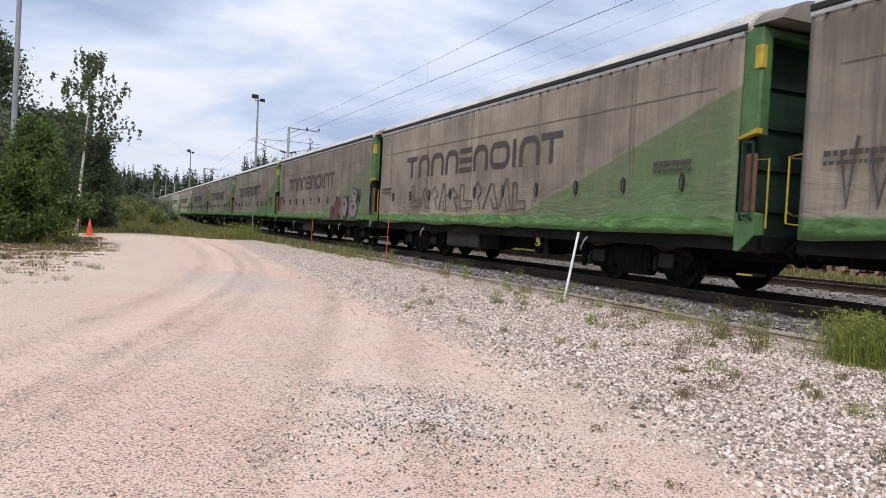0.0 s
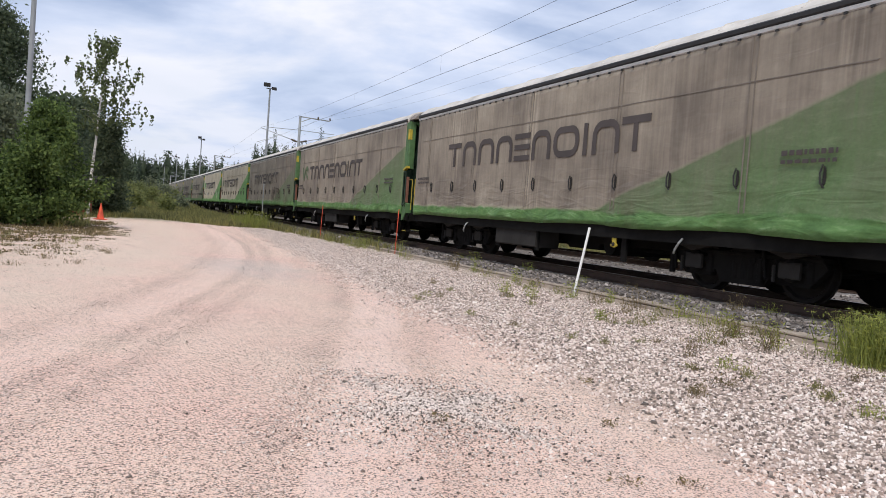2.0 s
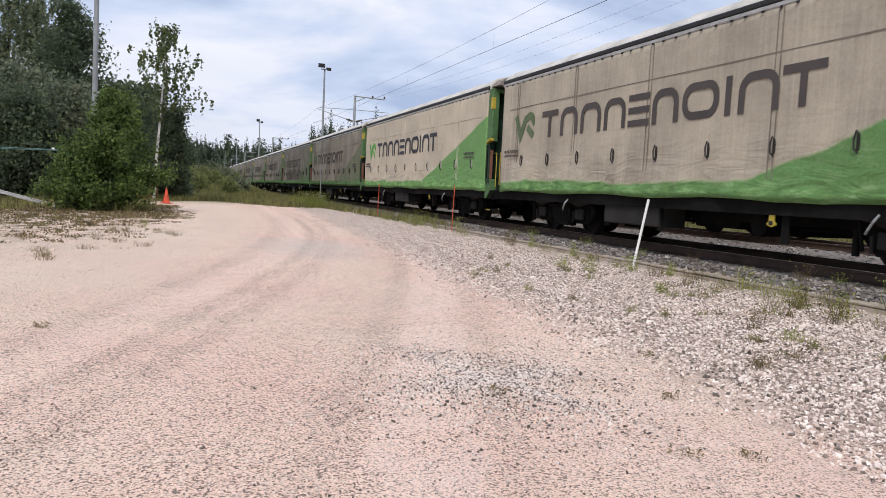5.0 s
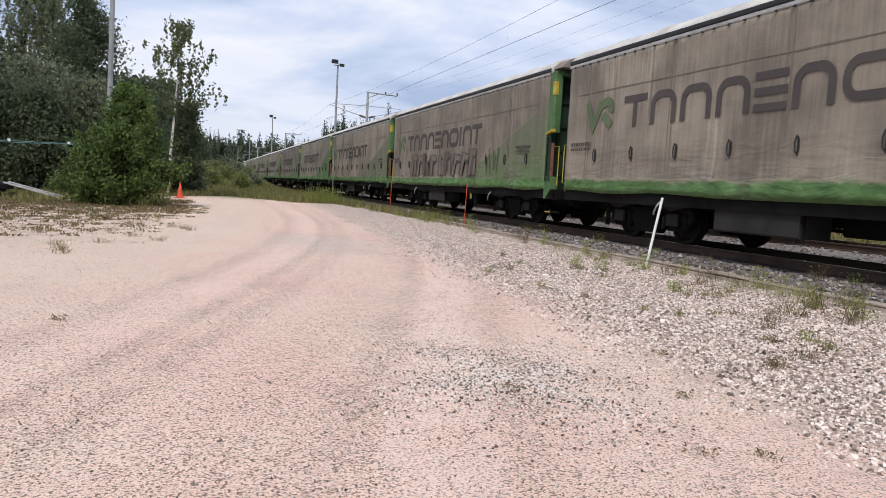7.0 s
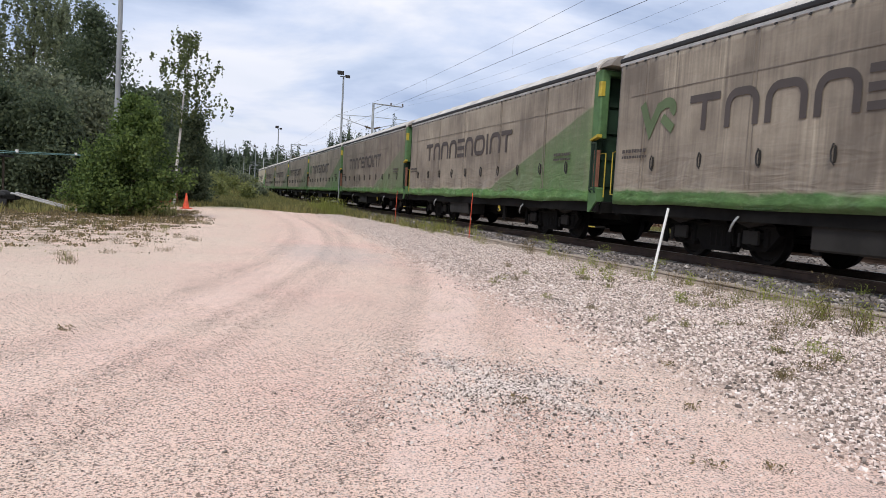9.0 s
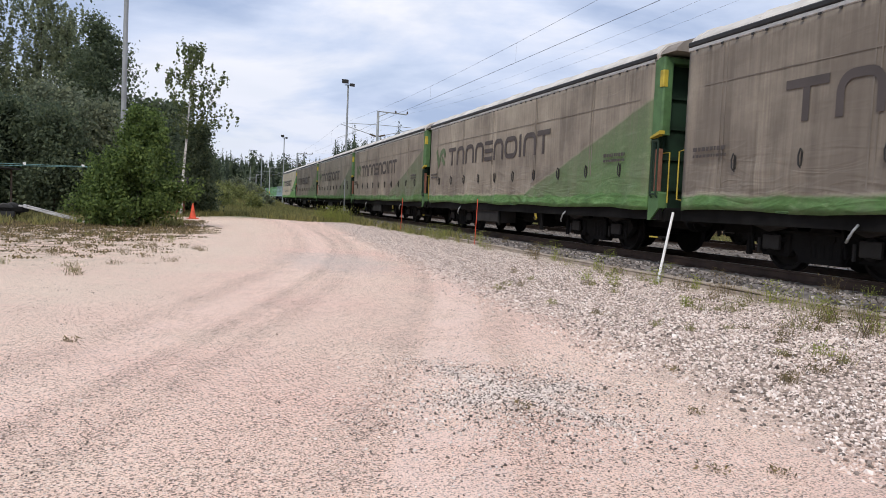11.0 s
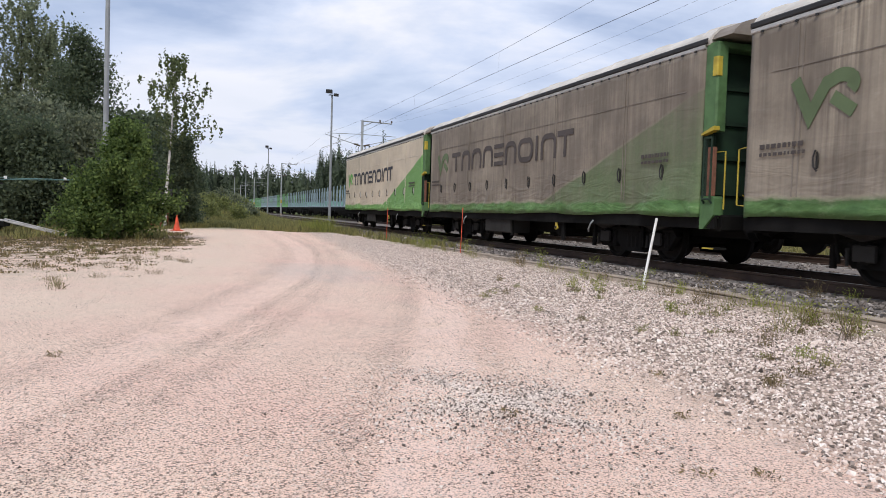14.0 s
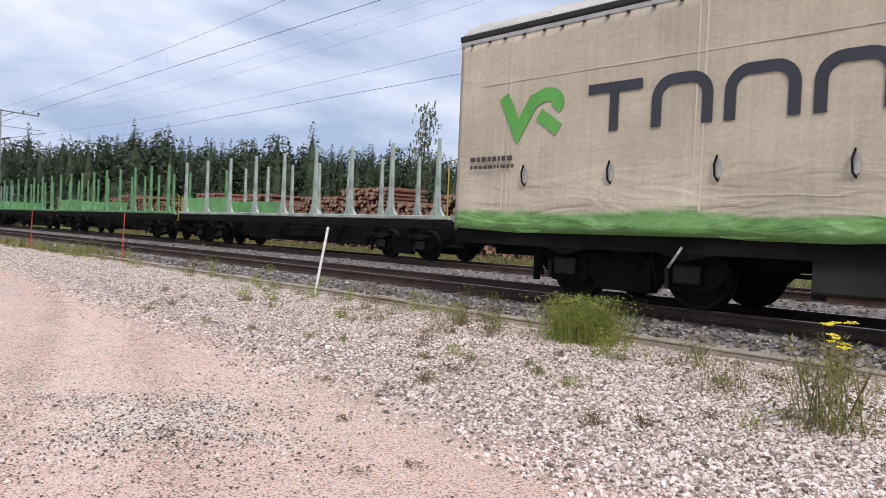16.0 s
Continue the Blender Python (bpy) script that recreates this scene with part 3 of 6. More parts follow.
# ---------------------------------------------------------------- covered wagon
def curtain_mesh(mat, seed):
    """The near curtain side: a sheet with sag and folds, its hem turned in. Own space: y 0..15.65 from the trailing end, z up from the hem, x 0 the frame, minus outwards."""
    ny, nz = 156, 26
    height = 2.86
    rnd = random.Random(seed)
    folds = [(rnd.uniform(0, CURTAIN), rnd.uniform(0.5, 1.8), rnd.uniform(-0.6, 0.6)) for _ in range(22)]
    v, f = [], []
    for j in range(nz + 1):
        z = height * j / nz
        for i in range(ny + 1):
            y = CURTAIN * i / ny
            low = max(0.0, 1 - z / 0.9)
            calm = 0.4 if z > 1.15 else 1.0
            d = 0.030 + calm * (0.018 * noise.noise((y * 0.8, z * 0.6, seed)) + 0.010 * noise.noise((y * 0.5, z * 4.0, seed + 5)))
            for fy, fl, fs in folds:
                t = (y - fy) - fs * z * 2.2
                d += 0.040 * low * math.exp(-(t / (0.10 + 0.07 * fl)) ** 2)
            d += 0.035 * low * low * math.sin(y * 2.1 + seed)
            d *= min(1.0, 0.25 + 3 * min(i / ny, 1 - i / ny)) if i in (0, ny) else 1.0
            zz = z
            if j == 0:
                zz += 0.025 * math.sin(y * 1.7 + seed * 2) + 0.015 * noise.noise((y * 2.0, 1, seed))
            v.append((-max(0.004, d), y, zz))
    n = ny + 1
    for j in range(nz):
        for i in range(ny):
            f.append((j * n + i, j * n + i + 1, (j + 1) * n + i + 1, (j + 1) * n + i))
    m = len(v)                      # back and rims, so that the sheet has thickness
    v += [(0.012, 0, 0.02), (0.012, CURTAIN, 0.02), (0.012, CURTAIN, height), (0.012, 0, height)]
    f.append((m, m + 3, m + 2, m + 1))
    f.append(tuple([m, m + 1] + list(range(ny, -1, -1))))
    f.append(tuple([m + 2, m + 3] + [nz * n + i for i in range(ny + 1)]))
    f.append(tuple([m + 3, m] + [j * n for j in range(nz + 1)]))
    f.append(tuple([m + 1, m + 2] + [j * n + ny for j in range(nz, -1, -1)]))
    return raw_mesh("curtain", v, f, mat, True)


def stroke(points, width):
    """A flat band along points in (y, z), as quads with mitred joints; ends are cut square."""
    P = [Vector((a, b)) for a, b in points]
    L, R = [], []
    for i, p in enumerate(P):
        d = ((P[i] - P[i - 1]).normalized() if i else Vector((0, 0))) + ((P[i + 1] - P[i]).normalized() if i + 1 < len(P) else Vector((0, 0)))
        d.normalize()
        n = Vector((-d.y, d.x))
        ref = (P[i + 1] - P[i]).normalized() if i + 1 < len(P) else (P[i] - P[i - 1]).normalized()
        k = width / 2 / max(0.5, abs(n.dot(Vector((-ref.y, ref.x)))))
        L.append(p + n * k)
        R.append(p - n * k)
    return L, R


def bands(build, strokes, x=-0.062, thick=0.004):
    for pts, w in strokes:
        L, R = stroke(pts, w)
        for i in range(len(L) - 1):
            q = [(L[i].x, L[i].y), (L[i + 1].x, L[i + 1].y), (R[i + 1].x, R[i + 1].y), (R[i].x, R[i].y)]
            build.prism(q, x - thick, x)
    return build


def curve(cx, cz, ry, rz, a0, a1, n=6):
    return [(cx + ry * math.cos(radians(a0 + (a1 - a0) * i / n)), cz + rz * math.sin(radians(a0 + (a1 - a0) * i / n))) for i in range(n + 1)]


def emblem_row(x):
    """The firm's large print, as plain arches, rings and bars in its size and colour."""
    h, t = 0.63, 0.135
    z0 = 1.34
    strokes, shapes = [], []

    def gate(y, w):
        top = z0 + h - t / 2
        strokes.append(([(y + t / 2, z0)] + curve(y + t / 2 + 0.22, top - 0.22, 0.22, 0.22, 180, 90) + curve(y + w - t / 2 - 0.22, top - 0.22, 0.22, 0.22, 90, 0) + [(y + w - t / 2, z0)], t))

    def ring(y, w):
        a, q = y + t / 2, 0.21
        lo, hi, e = z0 + t / 2, z0 + h - t / 2, y + w - t / 2
        strokes.append((curve(e - q, hi - q, q, q, 0, 90) + curve(a + q, hi - q, q, q, 90, 180) + curve(a + q, lo + q, q, q, 180, 270) + curve(e - q, lo + q, q, q, 270, 360) + [(e, hi - q)], t))

    def bar(y, w):
        strokes.append(([(y + t / 2, z0), (y + t / 2, z0 + h)], t))

    def steps(y, w):
        for k in (t / 2, h / 2, h - t / 2):
            strokes.append(([(y, z0 + k), (y + w, z0 + k)], t * 0.9))

    for kind, y, w in (("top", 2.50, 0.82), ("gate", 3.46, 0.80), ("gate", 4.40, 0.85), ("gate", 5.38, 0.80), ("steps", 6.28, 0.70), ("gate", 7.08, 0.78), ("ring", 7.97, 0.95), ("bar", 9.07, 0.14), ("gate", 9.38, 0.85), ("top", 10.28, 0.80)):
        if kind == "top":
            strokes.append(([(y, z0 + h - t / 2), (y + w, z0 + h - t / 2)], t))
            strokes.append(([(y + w / 2, z0), (y + w / 2, z0 + h - t)], t))
        else:
            {"gate": gate, "ring": ring, "bar": bar, "steps": steps}[kind](y, w)
        shapes.append(bands(Build(), strokes, x))
        strokes.clear()
    return shapes


def emblem_mark(x):
    """The green mark before the print: a wedge and an arch."""
    b = Build()
    bands(b, [([(0.98, 1.98), (1.27, 1.44), (1.55, 1.86)] + curve(1.80, 1.80, 0.20, 0.13, 140, -40, 8), 0.19), ([(1.66, 1.66), (2.02, 1.42)], 0.18)], x)
    return b


def small_print(y, z, rows, x, seed):
    """Unreadable small writing: plain bars."""
    rnd = random.Random(seed)
    b = Build()
    for r in range(rows):
        p = y
        while p < y + 0.85:
            w = rnd.uniform(0.05, 0.17)
            b.box((x - 0.006, p, z + r * 0.11), (x, p + w * 0.6, z + r * 0.11 + 0.05 + 0.02 * r))
            p += w * 0.6 + 0.035
    return b


def scrawl(y, x, seed, length):
    """Sprayed scribbles: loops without meaning."""
    rnd = random.Random(seed)
    st = []
    p = y
    while p < y + length:
        n = rnd.randrange(3, 6)
        step = rnd.uniform(0.10, 0.17)
        pts = [(p + i * step, (0.45 if i % 2 else 1.05) + rnd.uniform(-0.12, 0.22)) for i in range(n)]
        st.append((pts, 0.045))
        p += n * step + rnd.uniform(0.0, 0.10)
    return [bands(Build(), [q], x) for q in st]


def sprayed_outlines(y, x, seed, length):
    """Large sprayed outlines of blocky shapes without meaning."""
    rnd = random.Random(seed)
    out = []
    p = y
    while p < y + length:
        w, top, lo = rnd.uniform(0.45, 0.80), rnd.uniform(0.95, 1.12), rnd.uniform(0.36, 0.46)
        k = rnd.randrange(4)
        if k == 0:
            pts = [(p, lo), (p + 0.06, top), (p + w, top - 0.05), (p + w - 0.1, (lo + top) / 2), (p + w, lo)]
        elif k == 1:
            pts = [(p, lo), (p + w * 0.45, top), (p + w * 0.62, top), (p + w, lo), (p + w * 0.7, lo), (p + w * 0.5, lo + 0.25)]
        elif k == 2:
            pts = [(p, top), (p + 0.02, lo), (p + w, lo + 0.03), (p + w, lo + 0.2), (p + w * 0.35, lo + 0.2), (p + w * 0.33, top), (p, top)]
        else:
            pts = [(p, top - 0.2), (p + w * 0.5, top), (p + w, top - 0.25), (p + w * 0.6, lo + 0.3), (p + w * 0.9, lo)]
        out.append(bands(Build(), [(pts, rnd.uniform(0.035, 0.055))], x - 0.002 * (len(out) % 3)))
        p += w + rnd.uniform(0.02, 0.14)
    return out


def sprayed_blocks(y, x, seed, length):
    """Large sprayed block shapes without meaning: strokes for dark shadows and the pale fill before them, each a little in front of the last."""
    rnd = random.Random(seed)
    out = []
    p = y
    while p < y + length:
        w, top, lean = rnd.uniform(0.60, 0.95), rnd.uniform(1.05, 1.22), rnd.uniform(-0.08, 0.30)
        k = rnd.randrange(3)
        for o, wd in ((0.0, 0.36), (0.10, 0.20)):
            st = [([(p + o, 0.36), (p + o + lean, top)], wd)]
            if k != 1:
                st.append(([(p + o + lean, top - 0.12), (p + o + lean + w * 0.6, top - 0.16)], wd * 0.8))
            if k != 0:
                st.append(([(p + o + w * 0.6, 0.38), (p + o + w * 0.55 + lean * 0.6, 0.90)], wd * 0.9))
            for q in st:
                out.append((bands(Build(), [q], x - 0.0025 * (len(out) % 12)), o > 0))
        p += w + 0.10
    return out


WHEEL_R = 0.46


def wheelset():
    b = Build()
    for s in (-1, 1):
        b.disc((s * 0.80, 0, 0), "x", [(-0.075 * s, 0.485), (-0.05 * s, 0.487), (-0.045 * s, 0.462), (0.06 * s, 0.455), (0.066 * s, 0.40), (0.02 * s, 0.37), (0.01 * s, 0.16), (0.09 * s, 0.13), (0.10 * s, 0.09)], 28)
    b.rod((-1.05, 0, 0), (1.05, 0, 0), 0.075, n=10)
    return b.mesh("wheelset", MAT_WHEEL)


def bogie_mesh():
    b = Build()
    for s in (-1, 1):
        x = s * 1.02
        out = [(-1.50, 0.52), (-1.36, 0.70), (-0.60, 0.74), (-0.40, 0.62), (0.40, 0.62), (0.60, 0.74), (1.36, 0.70), (1.50, 0.52), (1.34, 0.36), (1.22, 0.24), (0.68, 0.24), (0.56, 0.36), (0.42, 0.17), (-0.42, 0.17), (-0.56, 0.36), (-0.68, 0.24), (-1.22, 0.24), (-1.34, 0.36)]
        b.prism(out, x - 0.06, x + 0.06)
        b.box((x - 0.09, -1.44, 0.60), (x + 0.09, 1.44, 0.67), 0.02)
        for w in (-0.95, 0.95):
            b.disc((x + s * 0.02, w, WHEEL_R), "x", [(0, 0.17), (s * 0.13, 0.165), (s * 0.16, 0.12)], 12)
            b.box((x - 0.11, w - 0.30, 0.44), (x + 0.11, w + 0.30, 0.58), 0.03)
            for q in (-0.27, 0.27):
                b.rod((x + s * 0.03, w + q, 0.30), (x + s * 0.03, w + q, 0.60), 0.085, n=8)
            b.box((x - 0.05 + s * 0.1, w + 0.50, 0.22), (x + 0.03 + s * 0.1, w + 0.60, 0.58), 0.02)
        for w in (-0.95, 0.95):
            b.rod((x + s * 0.16, w + 0.40, 0.30), (x + s * 0.13, w + 0.52, 0.76), 0.030, n=6)
        for q in (-0.16, 0, 0.16):
            b.rod((x + s * 0.02, q, 0.26), (x + s * 0.02, q, 0.56), 0.07, n=8)
    b.box((-1.1, -0.25, 0.48), (1.1, 0.25, 0.72), 0.05)
    b.box((-1.0, -1.36, 0.50), (1.0, -1.28, 0.58), 0.02)
    b.box((-1.0, 1.28, 0.50), (1.0, 1.36, 0.58), 0.02)
    return b.mesh("bogie", MAT_UNDER)


def axle_cover(s):
    """A hanging saddle over an axle box, with its bolted face and link."""
    x = s * 1.02
    b = Build().prism([(-0.56, 0.80), (0.56, 0.80), (0.48, 0.74), (0.02, 0.62), (-0.48, 0.74)], x + s * 0.10, x + s * 0.21)
    b.box((min(x + s * 0.14, x + s * 0.19), -0.20, 0.34), (max(x + s * 0.14, x + s * 0.19), 0.16, 0.58), 0.02)
    b.rod((x + s * 0.19, 0.24, 0.28), (x + s * 0.17, 0.26, 0.52), 0.028, n=6)
    # paler than the bogie: sky light on the faces is put into the colour
    return b.mesh("axle_cover", MAT_BOX)


def add_bogie(w, y):
    """A two-axle bogie with its wheelsets and axle covers, at y along the wagon."""
    bg = part("bogie", shared("bogie", bogie_mesh), None, w, "grimy two-axle bogie")
    bg.location = (0, y, 0)
    for q in (-0.95, 0.95):
        ws = part("wheelset", shared("wheelset", wheelset), None, bg)
        ws.location = (0, q, WHEEL_R)
        for s in (-1, 1):
            o = part("axle_cover", shared("acov%d" % s, lambda: axle_cover(s)), None, bg, "dark steel axle cover, toned lighter for sky light")
            o.location = (0, q, 0)
    return bg


SHARED = {}


def shared(key, make):
    if key not in SHARED:
        SHARED[key] = make()
    return SHARED[key]


def covered_wagon(style):
    """A curtain-sided bogie wagon. Own space: origin in the middle at rail height, plus y the trailing end, minus x the yard side."""
    w = thing("covered_wagon", style["label"], "freight wagon", group="wagons of the passing train")
    half = CURTAIN / 2
    hem = 0.93
    side = -1.60
    # body under the curtains, floor and end walls
    body = Build().box((-1.52, -half + 0.05, hem + 0.02), (1.52, half - 0.03, 3.74))
    part("body", shared("body", lambda: body.mesh("body", MAT_DKGREEN)), None, w)
    cur = part("curtain", curtain_mesh(style["mat"], style["seed"]), None, w, style["curtain"])
    # turned about so that y runs from the trailing end forwards
    cur.matrix_basis = Matrix(((1, 0, 0, side), (0, -1, 0, half), (0, 0, 1, hem), (0, 0, 0, 1)))
    x = -0.062

    def on(name, key, make, label=""):
        return tagged(part(name, shared(key, make), None, cur, label), kind="stuff" if name == "small_print" else "")
    dusty = style["dusty"]
    ink, mark = (MAT_INK_DUSTY, MAT_MARK_DUSTY) if dusty else (MAT_INK, MAT_MARK)
    for me in shared("print%d" % dusty, lambda: [b.mesh("print_shape", ink) for b in emblem_row(-0.043)]):
        part("print_shape", me, None, cur, "large charcoal printed shape")
    if style["mark"]:
        on("mark", "mark%d" % dusty, lambda: emblem_mark(-0.043).mesh("mark", mark), "green mark of plain shapes")
    on("small_print", "small1", lambda: small_print(0.35, 0.92, 2, x, 3).mesh("small_print", MAT_INK_DUSTY))
    on("small_print", "small2", lambda: small_print(13.9, 0.98, 2, x, 5).mesh("small_print", MAT_INK_DUSTY))
    for sort, s0, sl in style["spray"]:
        if sort == "blocks":
            for shape, pale in sprayed_blocks(s0, x, 5, sl):
                part("sprayed_stroke", shape, MAT_SPRAY_PALE if pale else MAT_SPRAY_DARK, cur)
        else:
            for shape in (sprayed_outlines if sort == "outlines" else scrawl)(s0, x, style["seed"], sl):
                part("scribble", shape, MAT_SPRAY_THIN if sort == "outlines" else MAT_INK_DUSTY, cur, "dark sprayed scribble")

    def loop():
        b = Build()
        b.pipe([(x + 0.02, 0, -0.15), (x - 0.015, -0.03, -0.09), (x - 0.02, -0.04, 0.04), (x - 0.01, -0.01, 0.15)], 0.013)
        return b.mesh("strap_loop", MAT_TRIM if dusty else MAT_UNDER)

    def pad():
        k = 0.55 if dusty else 1.0
        b = Build().prism([(-0.02 * k, -0.12), (0.03 * k, -0.10), (0.045 * k, 0.0), (0.025 * k, 0.10), (-0.015 * k, 0.13)], x, x + 0.03)
        return b.mesh("strap_pad", MAT_BOX if dusty else MAT_ALU)
    for i in range(10):
        for nm, mk in (("strap_loop", loop), ("strap_pad", pad)):
            o = part(nm, shared("%s%d" % (nm, dusty), mk), None, cur)
            o.location = (0, 1.45 + 1.46 * i, 0.80)
    seams = Build()
    for y in (1.0, 4.05, 6.9, 10.1, 13.2):
        for d in (0.0, 0.10):
            seams.box((x + 0.0205, y + d - 0.010, 0.3), (x + 0.026, y + d + 0.010, 2.84))
    seams.box((x + 0.021, 0.5, 2.18), (x + 0.026, 15.2, 2.195))
    part("seam", shared("seams%d" % dusty, lambda: seams.mesh("seam", worn("dusty_seam", (0.21, 0.18, 0.15), 0.6, 1.5, 0.7) if dusty else worn("pale_seam", (0.62, 0.56, 0.47), 0.8, 1.5, 0.7))), None, cur)
    # roof: an arched cover with hoops, a black rubber edge over a pale rail with hooks
    prof = [(-1.63, 3.92)] + [(1.60 * math.sin(radians(a)), 3.90 + 0.45 * math.cos(radians(a)) ** 0.8) for a in range(-80, 81, 16)] + [(1.63, 3.92), (1.6, 3.84), (-1.6, 3.84)]
    roof = Build().along(prof, -half - 0.10, half - 0.02)
    roof_ob = part("roof", shared("roof", lambda: roof.mesh("roof", MAT_ROOF)), None, w, "pale grey arched roof cover")
    hoop = Build().pipe([(p[0] * 0.985, 0, p[1] + 0.012) for p in prof[1:-3]], 0.02, 5)
    for k in range(11):
        o = part("roof_hoop", shared("hoop", lambda: hoop.mesh("roof_hoop", MAT_ROOF)), None, roof_ob)
        o.location = (0, -half + 0.2 + k * (CURTAIN - 0.4) / 10, 0)
    cap = Build().along([(p[0] * 0.97, 3.88 + (p[1] - 3.88) * 0.93) for p in prof[:-2]], -half - 0.62, -half - 0.1)
    part("roof_end", shared("cap", lambda: cap.mesh("roof_end", worn("dusty_brown_roof_end", (0.25, 0.215, 0.185), 0.6, 1.5, 0.8))), None, roof_ob, "dust-brown end of the roof cover")
    for s in (-1, 1):
        e = Build().box((s * 1.60 - 0.05, -half - 0.05, 3.86), (s * 1.60 + 0.05, half, 3.955), 0.02)
        part("roof_edge", shared("edge%d" % s, lambda: e.mesh("roof_edge", MAT_TRIM)), None, w, "black rubber edge")
        e2 = Build().box((s * 1.60 - 0.045, -half, 3.78), (s * 1.60 + 0.045, half - 0.01, 3.855), 0.015)
        part("curtain_rail", shared("crail%d" % s, lambda: e2.mesh("curtain_rail", MAT_ALU)), None, w, "pale aluminium rail")
    hooks = Build()
    for k in range(44):
        yy = -half + 0.2 + k * 0.352 + 0.02 * (k % 3)
        hooks.box((-1.665, yy, 3.755), (-1.645, yy + 0.05, 3.785))
    tagged(part("roller", shared("hooks", lambda: hooks.mesh("roller", MAT_TRIM)), None, w), kind="stuff")
    back = Build().box((1.525, -half, hem + 0.02), (1.60, half, 3.78), 0.0)
    part("curtain", shared("back", lambda: back.mesh("curtain", style["mat"])), None, w)
    # trailing end: flush cream sheet with a thin dark frame
    te = Build().box((-1.58, half - 0.028, hem - 0.02), (1.58, half + 0.03, 3.86))
    part("end_wall", shared("tend", lambda: te.mesh("end_wall", MAT_GREEN)), None, w)
    # leading end: green corner posts round a recess with ladder rails
    for s in (-1, 1):
        x0, x1 = sorted((s * 1.62, s * 1.40))
        up = Build().box((x0, -half - 0.34, 2.36), (x1, -half - 0.005, 3.80), 0.03)
        ob = part("corner_post", shared("post%d" % s, lambda: up.mesh("corner_post", MAT_GREEN)), None, w, "green painted corner post")
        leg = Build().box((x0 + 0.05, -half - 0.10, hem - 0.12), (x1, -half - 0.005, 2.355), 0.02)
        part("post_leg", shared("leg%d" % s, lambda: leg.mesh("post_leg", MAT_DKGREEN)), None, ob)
        ft = Build().prism([(-half - 0.005, hem - 0.22), (-half - 0.10, hem - 0.22), (-half - 0.36, hem + 0.02), (-half - 0.36, hem + 0.30), (-half - 0.30, hem + 0.34), (-half - 0.005, hem + 0.34)], x0 + 0.02, x1)
        part("post_foot", shared("foot%d" % s, lambda: ft.mesh("post_foot", MAT_GREEN)), None, ob)
        if s < 0:
            pl = Build().box((-1.64, -half - 0.352, 3.28), (-1.52, -half - 0.22, 3.60), 0.02)
            part("plate", shared("plate", lambda: pl.mesh("plate", MAT_YELLOW)), None, ob, "yellow marker plate")
            br = Build().prism([(-half - 0.36, 2.37), (-half - 0.04, 2.30), (-half - 0.04, 2.335), (-half - 0.36, 2.44)], -1.665, -1.55)
            part("bracket", shared("bracket", lambda: br.mesh("bracket", MAT_YELLOW)), None, ob, "yellow bracket")
            pn = Build().box((-1.58, -half - 0.27, 1.28), (-1.50, -half - 0.12, 2.10), 0.01)
            part("panel", shared("pnl", lambda: pn.mesh("panel", MAT_LOG)), None, ob, "rust-brown narrow panel")
            lk = Build()
            for yy in (-0.11, -0.30):
                lk.pipe([(-1.60, -half + yy, 1.15), (-1.64, -half + yy, 1.2), (-1.64, -half + yy, 2.25)], 0.02)
            lk.pipe([(-1.64, -half - 0.11, 2.25), (-1.64, -half - 0.30, 2.25)], 0.02)
            lk.pipe([(-1.64, -half - 0.11, 1.22), (-1.64, -half - 0.30, 1.22)], 0.02)
            part("latch_gear", shared("latch", lambda: lk.mesh("latch_gear", MAT_DKGREEN)), None, ob, "grimy latch rods")
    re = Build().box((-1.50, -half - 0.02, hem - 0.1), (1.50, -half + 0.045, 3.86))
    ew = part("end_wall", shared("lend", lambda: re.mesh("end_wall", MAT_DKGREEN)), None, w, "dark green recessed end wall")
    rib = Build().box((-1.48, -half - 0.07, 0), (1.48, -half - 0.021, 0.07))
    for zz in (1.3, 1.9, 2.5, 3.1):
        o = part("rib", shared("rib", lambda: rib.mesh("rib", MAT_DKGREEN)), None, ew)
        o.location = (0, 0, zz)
    lin = Build().box((-1.6, -half - 0.32, 3.74), (1.6, -half - 0.03, 3.86), 0.02)
    part("lintel", shared("lintel", lambda: lin.mesh("lintel", MAT_GREEN)), None, w)
    hr = Build()
    hr.pipe([(-1.45, -half - 0.42, 1.05), (-1.45, -half - 0.42, 2.02), (-1.45, -half - 0.06, 2.02)], 0.013)
    part("handrail", shared("hr1", lambda: hr.mesh("handrail", MAT_YELLOW)), None, w, "yellow handrail")
    hr2 = Build()
    hr2.pipe([(-1.10, -half - 0.45, 1.30), (-0.95, -half - 0.45, 1.25), (-0.55, -half - 0.45, 1.25), (-0.5, -half - 0.45, 1.32), (-0.5, -half - 0.45, 2.0), (-0.58, -half - 0.45, 2.06), (-1.05, -half - 0.45, 2.06)], 0.013)
    part("handrail", shared("hr2", lambda: hr2.mesh("handrail", MAT_YELLOW)), None, w, "yellow handrail")
    hr3 = Build().pipe([(-1.5, half + 0.08, 1.1), (-1.5, half + 0.30, 1.12), (-1.5, half + 0.30, 2.02), (-1.5, half + 0.06, 2.05)], 0.013)
    part("handrail", shared("hr3", lambda: hr3.mesh("handrail", MAT_YELLOW)), None, w, "yellow handrail")
    # frame
    fr = Build()
    for s in (-1, 1):
        fr.along([(s * 1.50, 0.72), (s * 1.56, 0.72), (s * 1.56, 0.95), (s * 1.42, 0.95), (s * 1.42, 0.92), (s * 1.50, 0.92)], -half - 0.35, half + 0.05)
